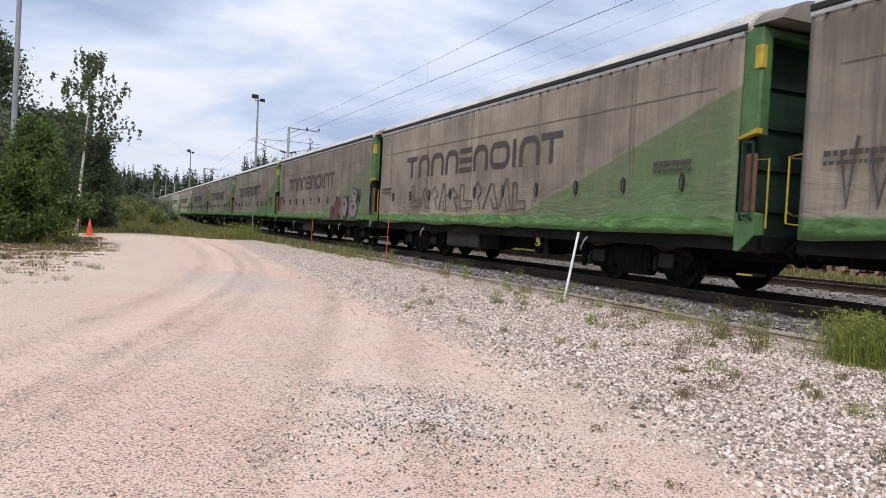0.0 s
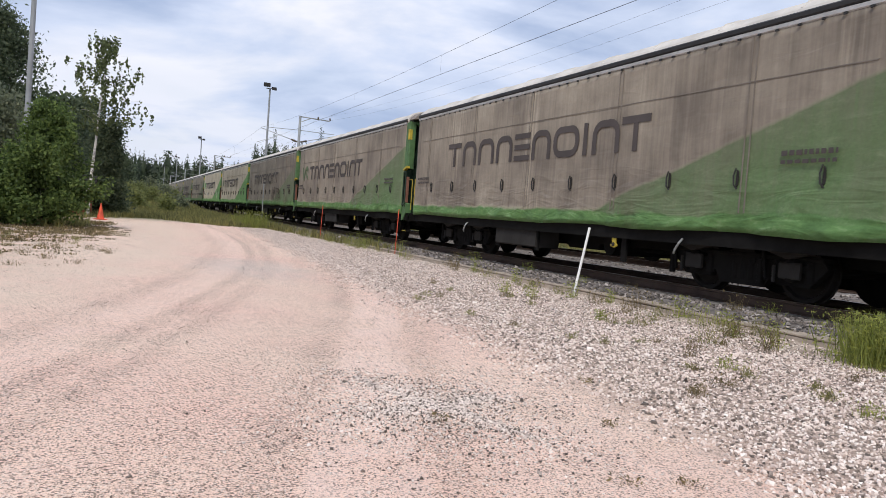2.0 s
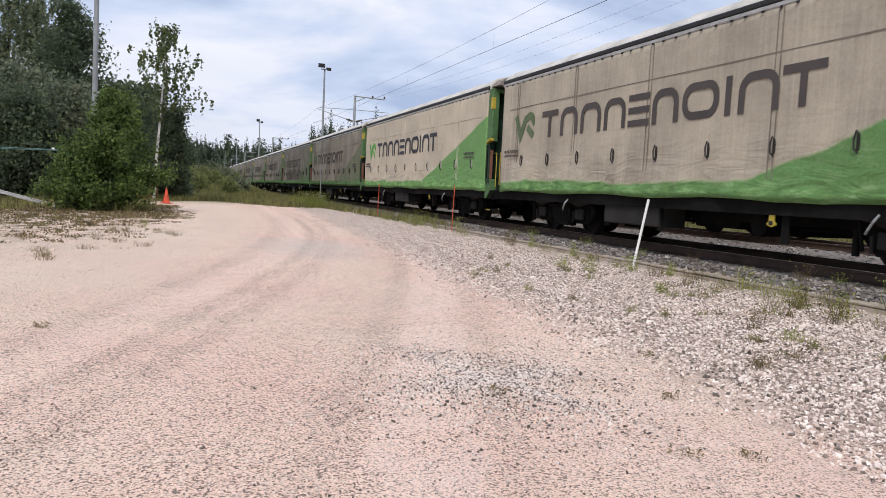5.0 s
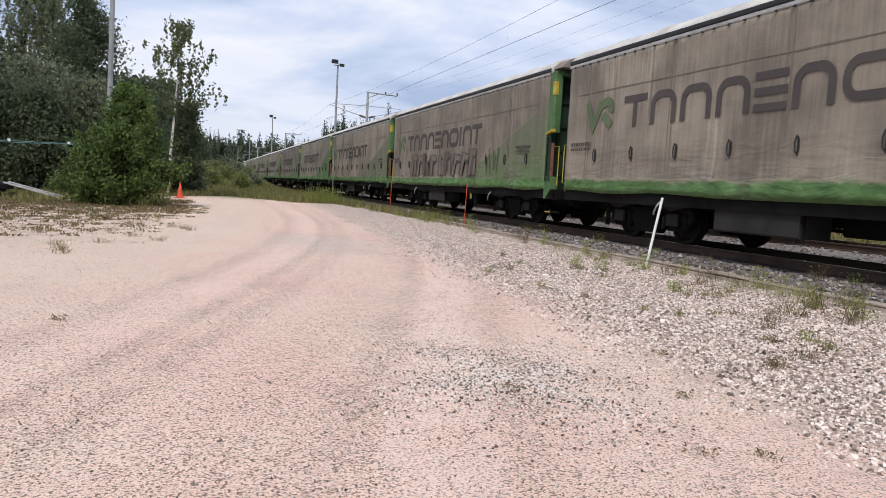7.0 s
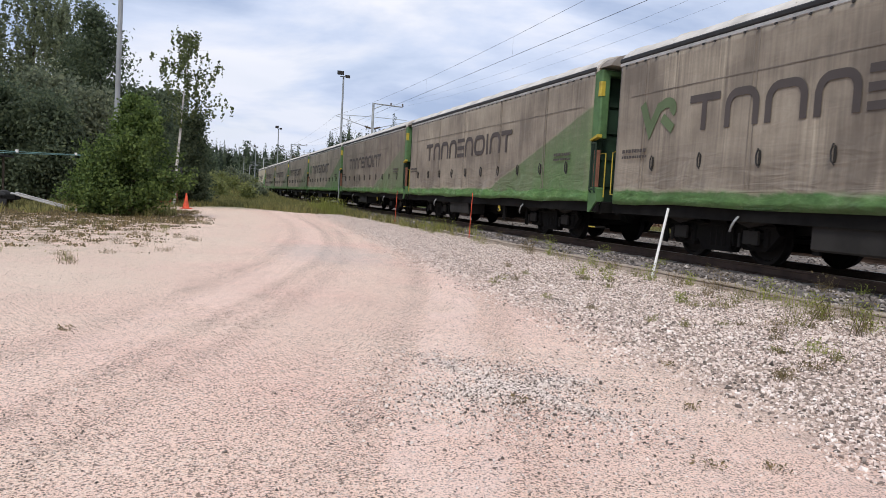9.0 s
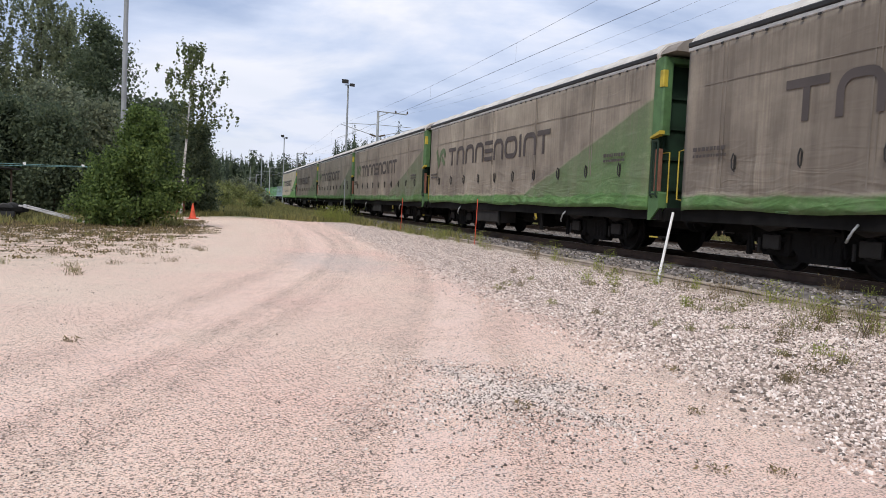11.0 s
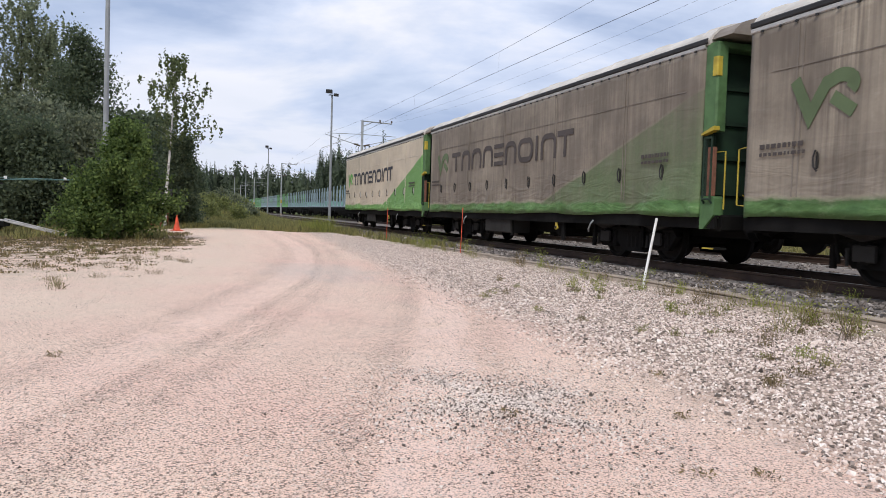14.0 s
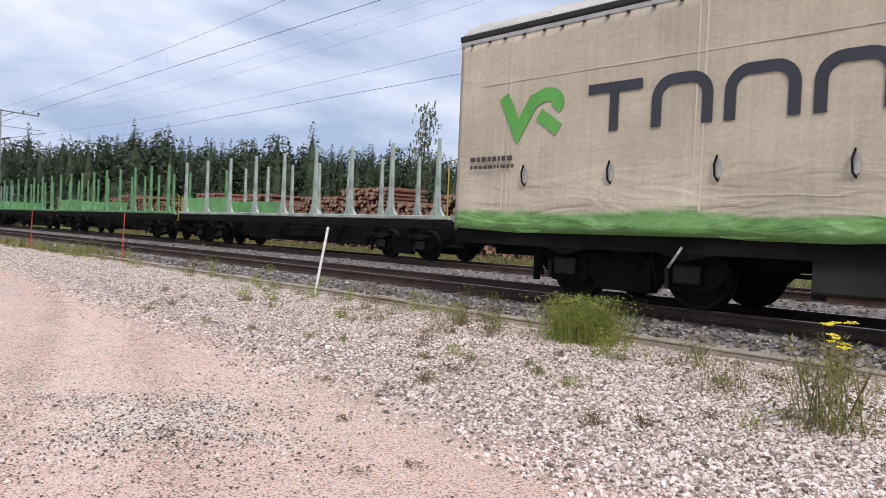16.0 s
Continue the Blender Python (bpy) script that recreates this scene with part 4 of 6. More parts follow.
        fr.along([(s * 0.5, 0.55), (s * 0.62, 0.55), (s * 0.62, 0.9), (s * 0.5, 0.9)], -half - 0.3, half)
    for k in range(9):
        yy = -half + 0.8 + k * 1.75
        fr.box((-1.5, yy, 0.74), (1.5, yy + 0.12, 0.92))
    fr.box((-1.45, -half - 0.40, 0.68), (1.45, -half - 0.02, 0.96), 0.03)
    fr.box((-1.45, half - 0.05, 0.68), (1.45, half + 0.12, 0.93), 0.03)
    part("underframe", shared("frame", lambda: fr.mesh("underframe", MAT_UNDER)), None, w, "grimy black steel underframe")
    tb = Build().box((-1.50, half - 7.3, 0.36), (-0.9, half - 5.4, 0.76), 0.03)
    part("tool_box", shared("tbox", lambda: tb.mesh("tool_box", MAT_BOX)), None, w, "dusty dark steel box")
    br = Build()
    br.rod((-1.0, -1.5, 0.55), (1.0, -1.5, 0.55), 0.19, n=14)
    br.box((-0.6, -0.6, 0.42), (0.2, 0.6, 0.74), 0.04)
    br.rod((-0.3, -4.0, 0.50), (-0.3, 4.0, 0.50), 0.03)
    for yy in (-2.6, 0.5, 2.3):
        br.box((-1.46, yy, 0.30), (-1.40, yy + 0.14, 0.72), 0.01)
    part("brake_gear", shared("brake", lambda: br.mesh("brake_gear", MAT_UNDER)), None, w)
    yp = Build().prism([(-2.405, 0.76), (-2.405, 0.62), (-2.45, 0.59), (-2.43, 0.56)] + curve(-2.35, 0.595, 0.07, 0.055, 200, 340, 8) + [(-2.27, 0.56), (-2.25, 0.59), (-2.295, 0.62), (-2.295, 0.76)], -1.545, -1.52)
    yp_ob = part("brake_plate", shared("bplate", lambda: yp.mesh("brake_plate", MAT_YELLOW)), None, w, "yellow brake handle plate")
    kn = Build().disc((-1.55, -2.35, 0.60), "x", [(-0.02, 0.032), (0.004, 0.038)], 12)
    part("knob", shared("bknob", lambda: kn.mesh("knob", MAT_TRIM)), None, yp_ob, "black round knob")
    for yy in (-4.2, 3.9):
        ck = Build().pipe([(-1.58, yy, 0.80), (-1.64, yy + 0.02, 0.72), (-1.64, yy + 0.10, 0.60), (-1.60, yy + 0.16, 0.55)], 0.018)
        part("hook", shared("hook%.1f" % yy, lambda: ck.mesh("hook", MAT_GALV)), None, w, "pale steel hook")
    for s, yy in ((-1, -half - 0.40), (1, half + 0.12)):
        for xx in (-0.9, 0.9):
            bf = Build()
            bf.rod((xx, yy, 0.72), (xx, yy + s * 0.16, 0.72), 0.10, n=12)
            bf.rod((xx, yy + s * 0.16, 0.72), (xx, yy + s * 0.20, 0.72), 0.21, 0.20, n=16)
            part("buffer", shared("buf%d%.1f" % (s, xx), lambda: bf.mesh("buffer", MAT_UNDER)), None, w)
        cp = Build().box((-0.09, min(yy, yy + s * 0.28), 0.60), (0.09, max(yy, yy + s * 0.28), 0.78), 0.03)
        part("coupling", shared("coup%d" % s, lambda: cp.mesh("coupling", MAT_UNDER)), None, w)
    st = Build().box((-1.55, -half - 0.34, 0.36), (-1.28, -half - 0.06, 0.40), 0.01)
    step = part("step", shared("step", lambda: st.mesh("step", MAT_UNDER)), None, w)
    lip = Build().box((-1.565, -half - 0.34, 0.37), (-1.551, -half - 0.06, 0.395))
    part("step_edge", shared("lip", lambda: lip.mesh("step_edge", MAT_YELLOW)), None, step, "yellow painted edge")
    for yy in (-5.0, 5.0):
        add_bogie(w, yy)
    return w


CURT = [
    curtain_material("clean_curtain", 0.22, 1.0, 1, 0.9, 1.55),
    curtain_material("dusty_curtain", 0.86, 0.88, 2, 0.32, 0.8),
    curtain_material("grimy_curtain", 0.95, 0.9, 3, 0.52, 0.9),
    curtain_material("washed_green_curtain", 0.83, 1.0, 4, 0.45, 0.98),
    curtain_material("pale_dusty_curtain", 0.48, 1.0, 5, 0.75, 1.3),
]
TEXTS = [
    ("cream and green tarpaulin freight wagon with large dark print", "cream tarpaulin with a green slanting field"),
    ("dust-brown tarpaulin freight wagon with faded green hem", "dusty brown tarpaulin with a faded green corner"),
    ("grimy brown tarpaulin freight wagon with dark print", "grimy brown tarpaulin with a thin green hem"),
    ("brown and green tarpaulin freight wagon, partly washed", "brown tarpaulin, green washed clear at the leading end"),
    ("pale dusty tarpaulin freight wagon with a green field", "dusty cream tarpaulin with a green slanting field"),
]
# from the last wagon forwards: curtain, mark seen, scribbles
ORDER = [(0, 1, ()), (2, 1, ()), (1, 1, ()), (1, 1, ()), (3, 1, ()), (2, 0, [("scribble", 4.8, 1.2)]), (3, 0, ()), (1, 1, ()), (2, 1, [("blocks", 3.3, 7.5), ("scribble", 11.6, 0.8)]), (1, 1, ()),
         (0, 1, ()), (4, 1, ()), (2, 0, [("outlines", 9.4, 2.6)]), (3, 1, ()), (3, 0, ()), (2, 0, [("scribble", 0.25, 0.5)]), (3, 0, [("outlines", 3.0, 6.6)]), (1, 0, [("scribble", 0.6, 3.0)]), (2, 0, ()), (1, 0, ())]
WAGONS = []
for i, (c, mark, scr) in enumerate(ORDER):
    WAGONS.append(covered_wagon(dict(label=TEXTS[c][0], curtain=TEXTS[c][1], mat=CURT[c], seed=i + 1, dusty=int(c != 0), mark=mark, spray=scr)))


# ---------------------------------------------------------------- standing log wagons on the far track
LOG_LEN = 19.1


def stanchion(tall):
    b = Build()
    side = [(0.50, 0.0), (0.31, 0.06), (0.20, 0.17), (0.13, 0.30), (0.088, 0.60), (0.060, 1.3), (0.028, tall)]
    b.prism([(p, z) for p, z in side] + [(-p, z) for p, z in reversed(side)], -0.05, 0.05)
    b.box((-0.075, -0.05, 0.0), (0.075, 0.05, 0.95), 0.015)
    return b


def log_wagon(color, label):
    """Own space: origin in the middle at rail height."""
    stake, board = {"white": (MAT_STAKE_WHITE, MAT_PANEL_GREEN), "green": (MAT_STAKE_GREEN, MAT_PANEL_GREEN), "blue": (MAT_STAKE_BLUE, MAT_PANEL_BLUE)}[color]
    w = thing("log_wagon", label, "freight wagon", group="standing log wagons")
    half = LOG_LEN / 2 - 0.45
    fr = Build()
    for s in (-1, 1):
        fr.along([(s * 1.44, 0.98), (s * 1.54, 0.98), (s * 1.54, 1.24), (s * 1.36, 1.24)], -half, half)
        fr.along([(s * 0.46, 0.34), (s * 0.585, 0.34), (s * 0.585, 0.70), (s * 0.46, 0.70)], -half + 5.0, half - 5.0)
        fr.along([(s * 0.45, 0.62), (s * 0.6, 0.62), (s * 0.6, 1.1), (s * 0.45, 1.1)], -half, half)
    for k in range(10):
        y = -half + 0.4 + k * (2 * half - 1.0) / 9
        fr.box((-1.44, y, 1.0), (1.44, y + 0.2, 1.2))
    fr.box((-1.4, -half - 0.1, 0.85), (1.4, -half + 0.05, 1.2), 0.02)
    fr.box((-1.4, half - 0.05, 0.85), (1.4, half + 0.1, 1.2), 0.02)
    fr.box((-0.7, -1.6, 0.5), (0.7, 1.6, 0.9), 0.04)
    part("underframe", fr, MAT_UNDER, w, "black steel underframe")
    rim = Build()
    for s in (-1, 1):
        rim.box((s * 1.50 - 0.06, -half, 1.245), (s * 1.50 + 0.06, half, 1.36), 0.02)
    part("floor_edge", rim, stake, w)
    for s in (-1, 1):
        for k in range(9):
            y = -half + 0.55 + k * (2 * half - 1.1) / 8
            o = part("stanchion", shared("stk" + color, lambda: stanchion(2.3).mesh("stanchion", stake)), None, w)
            o.location = (s * 1.48, y, 1.30)
    for s in (-1, 1):
        bd = Build().box((s * 1.40 - 0.02, half - 4.3, 1.36), (s * 1.40 + 0.02, half - 0.1, 1.98), 0.01)
        part("side_board", bd, board, w, "bright painted low side board")
    hb = Build().box((-1.42, half - 0.06, 1.24), (1.42, half, 2.0), 0.01)
    part("end_board", hb, board, w)
    for s in (-1, 1):
        rl = Build().pipe([(-1.3, s * (half + 0.05), 0.9), (-1.3, s * (half + 0.28), 0.95), (-1.3, s * (half + 0.28), 2.1), (-1.3, s * (half + 0.05), 2.15)], 0.022)
        part("handrail", rl, MAT_YELLOW, w, "yellow handrail")
        for x in (-0.9, 0.9):
            bf = Build().rod((x, s * (half + 0.1), 1.02), (x, s * (half + 0.32), 1.02), 0.10, n=10)
            bf.rod((x, s * (half + 0.32), 1.02), (x, s * (half + 0.37), 1.02), 0.22, n=14)
            part("buffer", bf, MAT_UNDER, w)
    for y in (-6.6, 6.6):
        add_bogie(w, y)
    return w


LOG_FIRST = 24.3
proto = {c: None for c in ("white", "green", "blue")}
texts = {"white": "empty log wagon with pale stanchions and green boards", "green": "empty green log wagon with tall stanchions", "blue": "empty log wagon with blue stanchions and teal boards"}
for i, c in enumerate(["white", "green", "green", "blue", "blue", "blue", "green", "blue", "blue", "green", "green", "blue"]):
    at = pose(TRACK_2, LOG_FIRST + i * LOG_LEN, RAIL_Z)
    if proto[c] is None:
        proto[c] = log_wagon(c, texts[c])
        proto[c].matrix_basis = at
    else:
        copy_thing(proto[c], at)


# ---------------------------------------------------------------- overhead line and lamps
def line_mast(y, arm_len=2.5):
    """A steel mast between the tracks with an arm at its head and a bracket to each side."""
    m = thing("overhead_line_mast", "grey steel railway mast with brackets for overhead wires", "mast", pose(12.85, y, 0.05), "overhead line masts")
    b = Build()
    b.along([(-0.13, 0), (0.13, 0), (0.13, 0.5), (-0.13, 0.5)], -0.2, 0.2)
    p = Build()
    p.rod((0, 0, 0.3), (0, 0, 8.75), 0.15, 0.10, n=10)
    part("post", p, MAT_GALV, m)
    part("foot", b, MAT_DUCT, m, "concrete foot")
    a = Build()
    a.pipe([(0, 0, 8.72), (arm_len, 0, 8.62)], 0.05)
    a.pipe([(0, 0, 8.25), (arm_len * 0.35, 0, 8.66)], 0.035)
    part("arm", a, MAT_GALV, m)
    for x in (arm_len * 0.6, arm_len):
        part("insulator", Build().disc((x, 0, 8.68), "z", [(0, 0.05), (0.05, 0.08), (0.1, 0.05), (0.15, 0.08), (0.2, 0.04)], 8), MAT_BARK, m)
    for s in (-1, 1):
        c = Build()
        c.pipe([(0, 0, 6.6), (s * 3.1, 0, 7.45)], 0.028)
        c.pipe([(0, 0, 7.6), (s * 2.9, 0, 7.55)], 0.024)
        c.pipe([(s * 1.6, 0, 7.05), (s * 3.4, 0, 6.25)], 0.02)
        part("bracket", c, MAT_GALV, m)
        part("insulator", Build().rod((s * 0.15, 0, 6.64), (s * 0.65, 0, 6.78), 0.07, n=8), MAT_BARK, m)
    part("sign", Build().box((-0.12, -0.17, 2.2), (0.12, -0.15, 2.75), 0.0), MAT_YELLOW, m, "small yellow warning plate")
    return m


for k in range(5):
    line_mast(61.0 + 63.5 * k)


def wire(points, r, label):
    b = Build().pipe(points, r, 5)
    return solid("overhead_wire", b, MAT_WIRE, label, "wire", "", "overhead wires")


def hung_line():
    masts = [61.0 + 63.5 * k for k in range(-2, 5)]
    for cx, label in ((TRACK, "contact and carrier wires over the near track"), (TRACK_2, "contact and carrier wires over the far track")):
        b = Build()
        for a, c in zip(masts, masts[1:]):
            pts = []
            for i in range(13):
                t = i / 12
                pts.append((cx, a + (c - a) * t, 7.55 - 0.7 * 4 * t * (1 - t)))
            b.pipe(pts, 0.005, 5)
            b.pipe([(cx + 0.2, a, 6.22), (cx - 0.2, c, 6.22)], 0.007, 5)
            for i in range(1, 12, 2):
                x, y, z = pts[i]
                b.rod((cx, y, z), (cx, y, 6.23), 0.002, n=4)
        solid("overhead_wire", b, MAT_WIRE, label, "wire", "", "overhead wires")
    for x, z in ((12.85 + 1.5, 8.75), (12.85 + 2.5, 8.72)):
        pts = []
        for a, c in zip(masts, masts[1:]):
            pts += [(x, a + (c - a) * t / 10, z - 0.9 * 4 * (t / 10) * (1 - t / 10)) for t in range(10)]
        wire(pts, 0.003, "thin feeder wire along the mast heads")


hung_line()


def lamp_mast(y, h):
    m = thing("floodlight_mast", "tall grey floodlight mast with lamps at its head", "lamp", pose(12.7, y, 0.05), "floodlight masts")
    part("pole", Build().rod((0, 0, 0), (0, 0, h), 0.15, 0.085, n=10), MAT_POLE, m)
    part("crossbar", Build().rod((-0.35, 0, h), (0.45, 0, h + 0.05), 0.05), MAT_POLE, m)
    part("floodlight", Build().prism([(-0.35, h + 0.1), (0.35, h + 0.25), (0.30, h + 0.62), (-0.28, h + 0.5)], -0.60, -0.02), MAT_BOX, m, "dark boxy floodlight")
    part("floodlight", Build().prism([(-0.3, h - 0.15), (0.3, h + 0.05), (0.25, h + 0.25), (-0.25, h + 0.15)], 0.20, 0.62), MAT_BOX, m, "dark boxy floodlight")


for k in range(4):
    lamp_mast(75.5 + 72.5 * k, 12.9)

yard_pole = thing("yard_pole", "tall plain grey metal pole beside the bushes", "pole", pose(-4.0, 35.8, 0))
part("shaft", Build().rod((0, 0, -0.1), (0.12, 0, 13.0), 0.13, 0.085, n=12), MAT_POLE, yard_pole)
part("base", Build().rod((0, 0, -0.1), (0, 0, 0.9), 0.16, n=12), MAT_POLE, yard_pole)


# ---------------------------------------------------------------- cable duct, stakes and cone
duct = solid("cable_duct", Build().box((DUCT - 0.17, -8, -0.05), (DUCT + 0.17, 120, 0.05)), MAT_DUCT, "low concrete cable duct beside the track", "duct", "structure")
lid = Build().box((-0.15, 0.006, 0), (0.15, 0.994, 0.04), 0.012).mesh("lid", MAT_DUCT)
rnd = random.Random(4)
for i in range(118):
    o = part("lid", lid, None, duct)
    o.matrix_basis = pose(DUCT + rnd.uniform(-0.012, 0.012), -6 + i, 0.051 + rnd.uniform(0, 0.012), rnd.uniform(-0.5, 0.5), rnd.uniform(-1.5, 1.5), rnd.uniform(-0.6, 0.6))

stick = Build().rod((7.51, 11.29, -0.05), (7.87, 11.46, 1.24), 0.024, n=8)
solid("marker_stake", stick, MAT_WHITE, "leaning white plastic marker stake beside the cable duct", "stake")
for y in (21.6, 31.2):
    solid("snow_stake", Build().rod((7.75, y, -0.05), (7.79, y, 1.42), 0.012, n=6), MAT_ORANGE, "thin red-orange snow stake beside the track", "stake", "", "snow stakes")
solid("snow_stake", Build().rod((7.9, 47.0, -0.05), (7.9, 47.0, 2.6), 0.03, n=6), MAT_POLE, "thin grey stake beside the track", "stake", "", "snow stakes")

cone = thing("traffic_cone", "faded orange traffic cone on the gravel", "cone", pose(-1.03, 38.6, 0.0, 0, 0, 20))
part("base", Build().box((-0.24, -0.24, 0), (0.24, 0.24, 0.04), 0.01), MAT_ORANGE, cone)
part("body", Build().disc((0, 0, 0.04), "z", [(0, 0.17), (0.30, 0.10), (0.60, 0.05), (0.74, 0.028)], 16), MAT_ORANGE, cone)


# ---------------------------------------------------------------- plants
def leaf_quads(centres, size, rng, droop=0.0, aspect=1.6):
    """Small pointed leaves, one rhomb each, turned at random."""
    n = len(centres)
    u = rng.normal(size=(n, 3))
    u[:, 2] -= droop
    u /= np.linalg.norm(u, axis=1)[:, None]
    w = np.cross(u, rng.normal(size=(n, 3)))
    w /= np.linalg.norm(w, axis=1)[:, None]
    s = (size * rng.uniform(0.6, 1.35, n))[:, None]
    a, b = u * s * aspect / 2, w * s / 2
    v = np.stack([centres - a, centres + b, centres + a, centres - b], 1).reshape(-1, 3)
    f = np.arange(4 * n).reshape(-1, 4)
    return v, f


def quads_mesh(name, chunks, mat):
    v = np.concatenate([c[0] for c in chunks])
    offs = np.cumsum([0] + [len(c[0]) for c in chunks[:-1]])
    f = np.concatenate([c[1] + o for c, o in zip(chunks, offs)])
    return raw_mesh(name, v.tolist(), f.tolist(), mat)


def limbs(b, rng, base, height, spread, count, r, up=0.6, start=0.25, taper=0.75):
    """Tapered trunk and branches; returns the branch points for the leaves."""
    base = Vector(base)
    p, pts, out = base.copy(), [], []
    steps = 9
    lean = Vector((rng.normal() * 0.04, rng.normal() * 0.04, 0))
    for i in range(steps):
        q = p + Vector((rng.normal() * 0.02, rng.normal() * 0.02, 1)) * (height / steps) + lean * (height / steps)
        b.rod(p, q, r * (1 - i / (steps + 0.5)), r * (1 - (i + 1) / (steps + 0.5)), n=7)
        pts.append((p.copy(), q.copy(), r * (1 - i / (steps + 0.5))))
        p = q
    for k in range(count):
        h = start + (1 - start) * (k + rng.random()) / count
        i = min(steps - 1, int(h * steps))
        a, c, rr = pts[i]
        s = a.lerp(c, h * steps - i)
        g = rng.uniform(0, math.tau)
        ln = spread * (1.15 - h * taper) * rng.uniform(0.6, 1.15)
        e = s + Vector((math.cos(g) * ln, math.sin(g) * ln, ln * up * rng.uniform(0.5, 1.2)))
        mid = s.lerp(e, 0.5) + Vector((0, 0, 0.06 * ln))
        b.rod(s, mid, rr * 0.17, rr * 0.10, n=5)
        b.rod(mid, e, rr * 0.10, rr * 0.04, n=5)
        for t in np.linspace(0.25, 1.0, 6):
            out.append(np.array(s.lerp(e, float(t))))
    out.append(np.array(p))
    return np.array(out)


def broad_tree(name, label, at, height, spread, seed, leaf, bark, leaves=9000, size=0.16, clump=0.55, droop=0.2, count=26, up=0.6, start=0.2, group="trees", hang=0.0, taper=0.75, stem=0.012):
    rng = np.random.default_rng(seed)
    t = thing(name, label, "tree" if name != "bush" else "bush", pose(*at), group)
    b = Build()
    tips = limbs(b, rng, (0, 0, -0.1), height, spread, count, stem * height + 0.02, up, start, taper)
    part("trunk", b, bark, t)
    c = tips[rng.integers(0, len(tips), leaves)] + rng.normal(size=(leaves, 3)) * clump * (0.55 + 0.6 * rng.random((leaves, 1)))
    if hang:                         # leaves hang in strings from the twigs
        strands = max(60, leaves // 14)
        anchor = tips[rng.integers(0, len(tips), strands)] + rng.normal(size=(strands, 3)) * clump * 1.5
        k = rng.integers(0, strands, leaves)
        drop = rng.uniform(0.3, 1.0, strands)
        c = anchor[k] + rng.normal(size=(leaves, 3)) * 0.05
        c[:, 2] -= rng.random(leaves) * hang * drop[k]
    c[:, 2] = np.maximum(c[:, 2], 0.05 + 0.1 * rng.random(leaves))
    part("crown", quads_mesh("crown", [leaf_quads(c, size, rng, droop)], leaf), None, t)
    return t


# the broad bush beside the yard, and the slender birch by the cone
broad_tree("bush", "broad green deciduous bush at the yard's edge", (-2.55, 28.3, 0), 4.0, 1.75, 11, MAT_LEAF_BUSH, MAT_BARK, 30000, 0.075, 0.17, 0.1, 90, 0.62, 0.02, taper=0.95)
broad_tree("bush", "low dark bush beside the taller one", (-3.7, 27.6, 0), 1.9, 1.0, 12, MAT_LEAF_BUSH, MAT_BARK, 9000, 0.075, 0.22, 0.1, 34, 0.5, 0.02, taper=0.9)
birch = broad_tree("birch", "slender young birch with a white trunk and hanging twigs", (-1.75, 42.2, 0), 9.3, 4.0, 24, MAT_LEAF_YOUNG, MAT_BIRCH, 3000, 0.11, 0.14, 0.9, 30, 0.30, 0.50, hang=0.9, taper=0.85, stem=0.0085)
broad_tree("tree", "dark rounded tree behind the birch", (-0.95, 45.5, 0), 5.0, 0.95, 31, MAT_LEAF_DARK, MAT_BARK, 16000, 0.10, 0.28, 0.1, 44, 0.5, 0.03)
broad_tree("tree", "dark tree beside the birch", (-3.4, 47.0, 0), 5.6, 1.2, 32, MAT_LEAF_DARK, MAT_BARK, 10000, 0.12, 0.34, 0.1, 34, 0.5, 0.05)
for k, (x, y, h, sp, lf) in enumerate([(-6.3, 52, 11.3, 2.6, MAT_LEAF_DARK), (-9.3, 57, 13.2, 2.6, MAT_LEAF_BIRCH), (-11.8, 58, 14.8, 2.7, MAT_LEAF_BIRCH), (-14.6, 57, 15.0, 3.0, MAT_LEAF_BIRCH), (-18.0, 56, 14.6, 3.4, MAT_LEAF_DARK), (-21.5, 57, 14.2, 3.4, MAT_LEAF_BIRCH), (-8.0, 54, 10.0, 2.6, MAT_LEAF_DARK)]):
    broad_tree("tree", "tall leafy tree at the edge of the wood", (x, y, 0), h, sp, 40 + k, lf, MAT_BARK, 15000 if lf is MAT_LEAF_BIRCH else 17000, 0.12, 0.40, 0.5, 60, 0.75, 0.12, hang=1.1 if lf is MAT_LEAF_BIRCH else 0.0)
for k, (x, y, h, sp, lf) in enumerate([(-6.9, 37.0, 4.3, 1.7, MAT_LEAF_DARK), (-9.2, 38.0, 4.8, 2.0, MAT_LEAF_DARK), (-5.3, 39.5, 5.0, 1.5, MAT_LEAF_WILLOW), (-11.8, 37.0, 5.2, 2.2, MAT_LEAF_DARK), (-14.5, 37.0, 5.0, 2.4, MAT_LEAF_DARK), (-7.6, 42.0, 6.0, 1.9, MAT_LEAF_WILLOW), (-3.6, 44.0, 4.6, 1.4, MAT_LEAF_DARK)]):
    broad_tree("bush", "dense dark shrub behind the yard", (x, y, 0), h, sp, 60 + k, lf, MAT_BARK, 17000, 0.115, 0.40, 0.1, 44, 0.5, 0.02, group="shrubs")
for k in range(9):
    x, y = -5.0 + 0.55 * k + 1.2 * math.sin(k * 2.3), 62 + k * 11.0
    broad_tree("tree", "dark leafy tree in the row along the grass bank", (x, y, 0.8), 7.0 + 1.2 * math.sin(k * 1.7), 2.2, 80 + k, MAT_LEAF_DARK, MAT_BARK, 5000, 0.28, 0.5, 0.1, 30, 0.6, 0.1, group="bank trees")


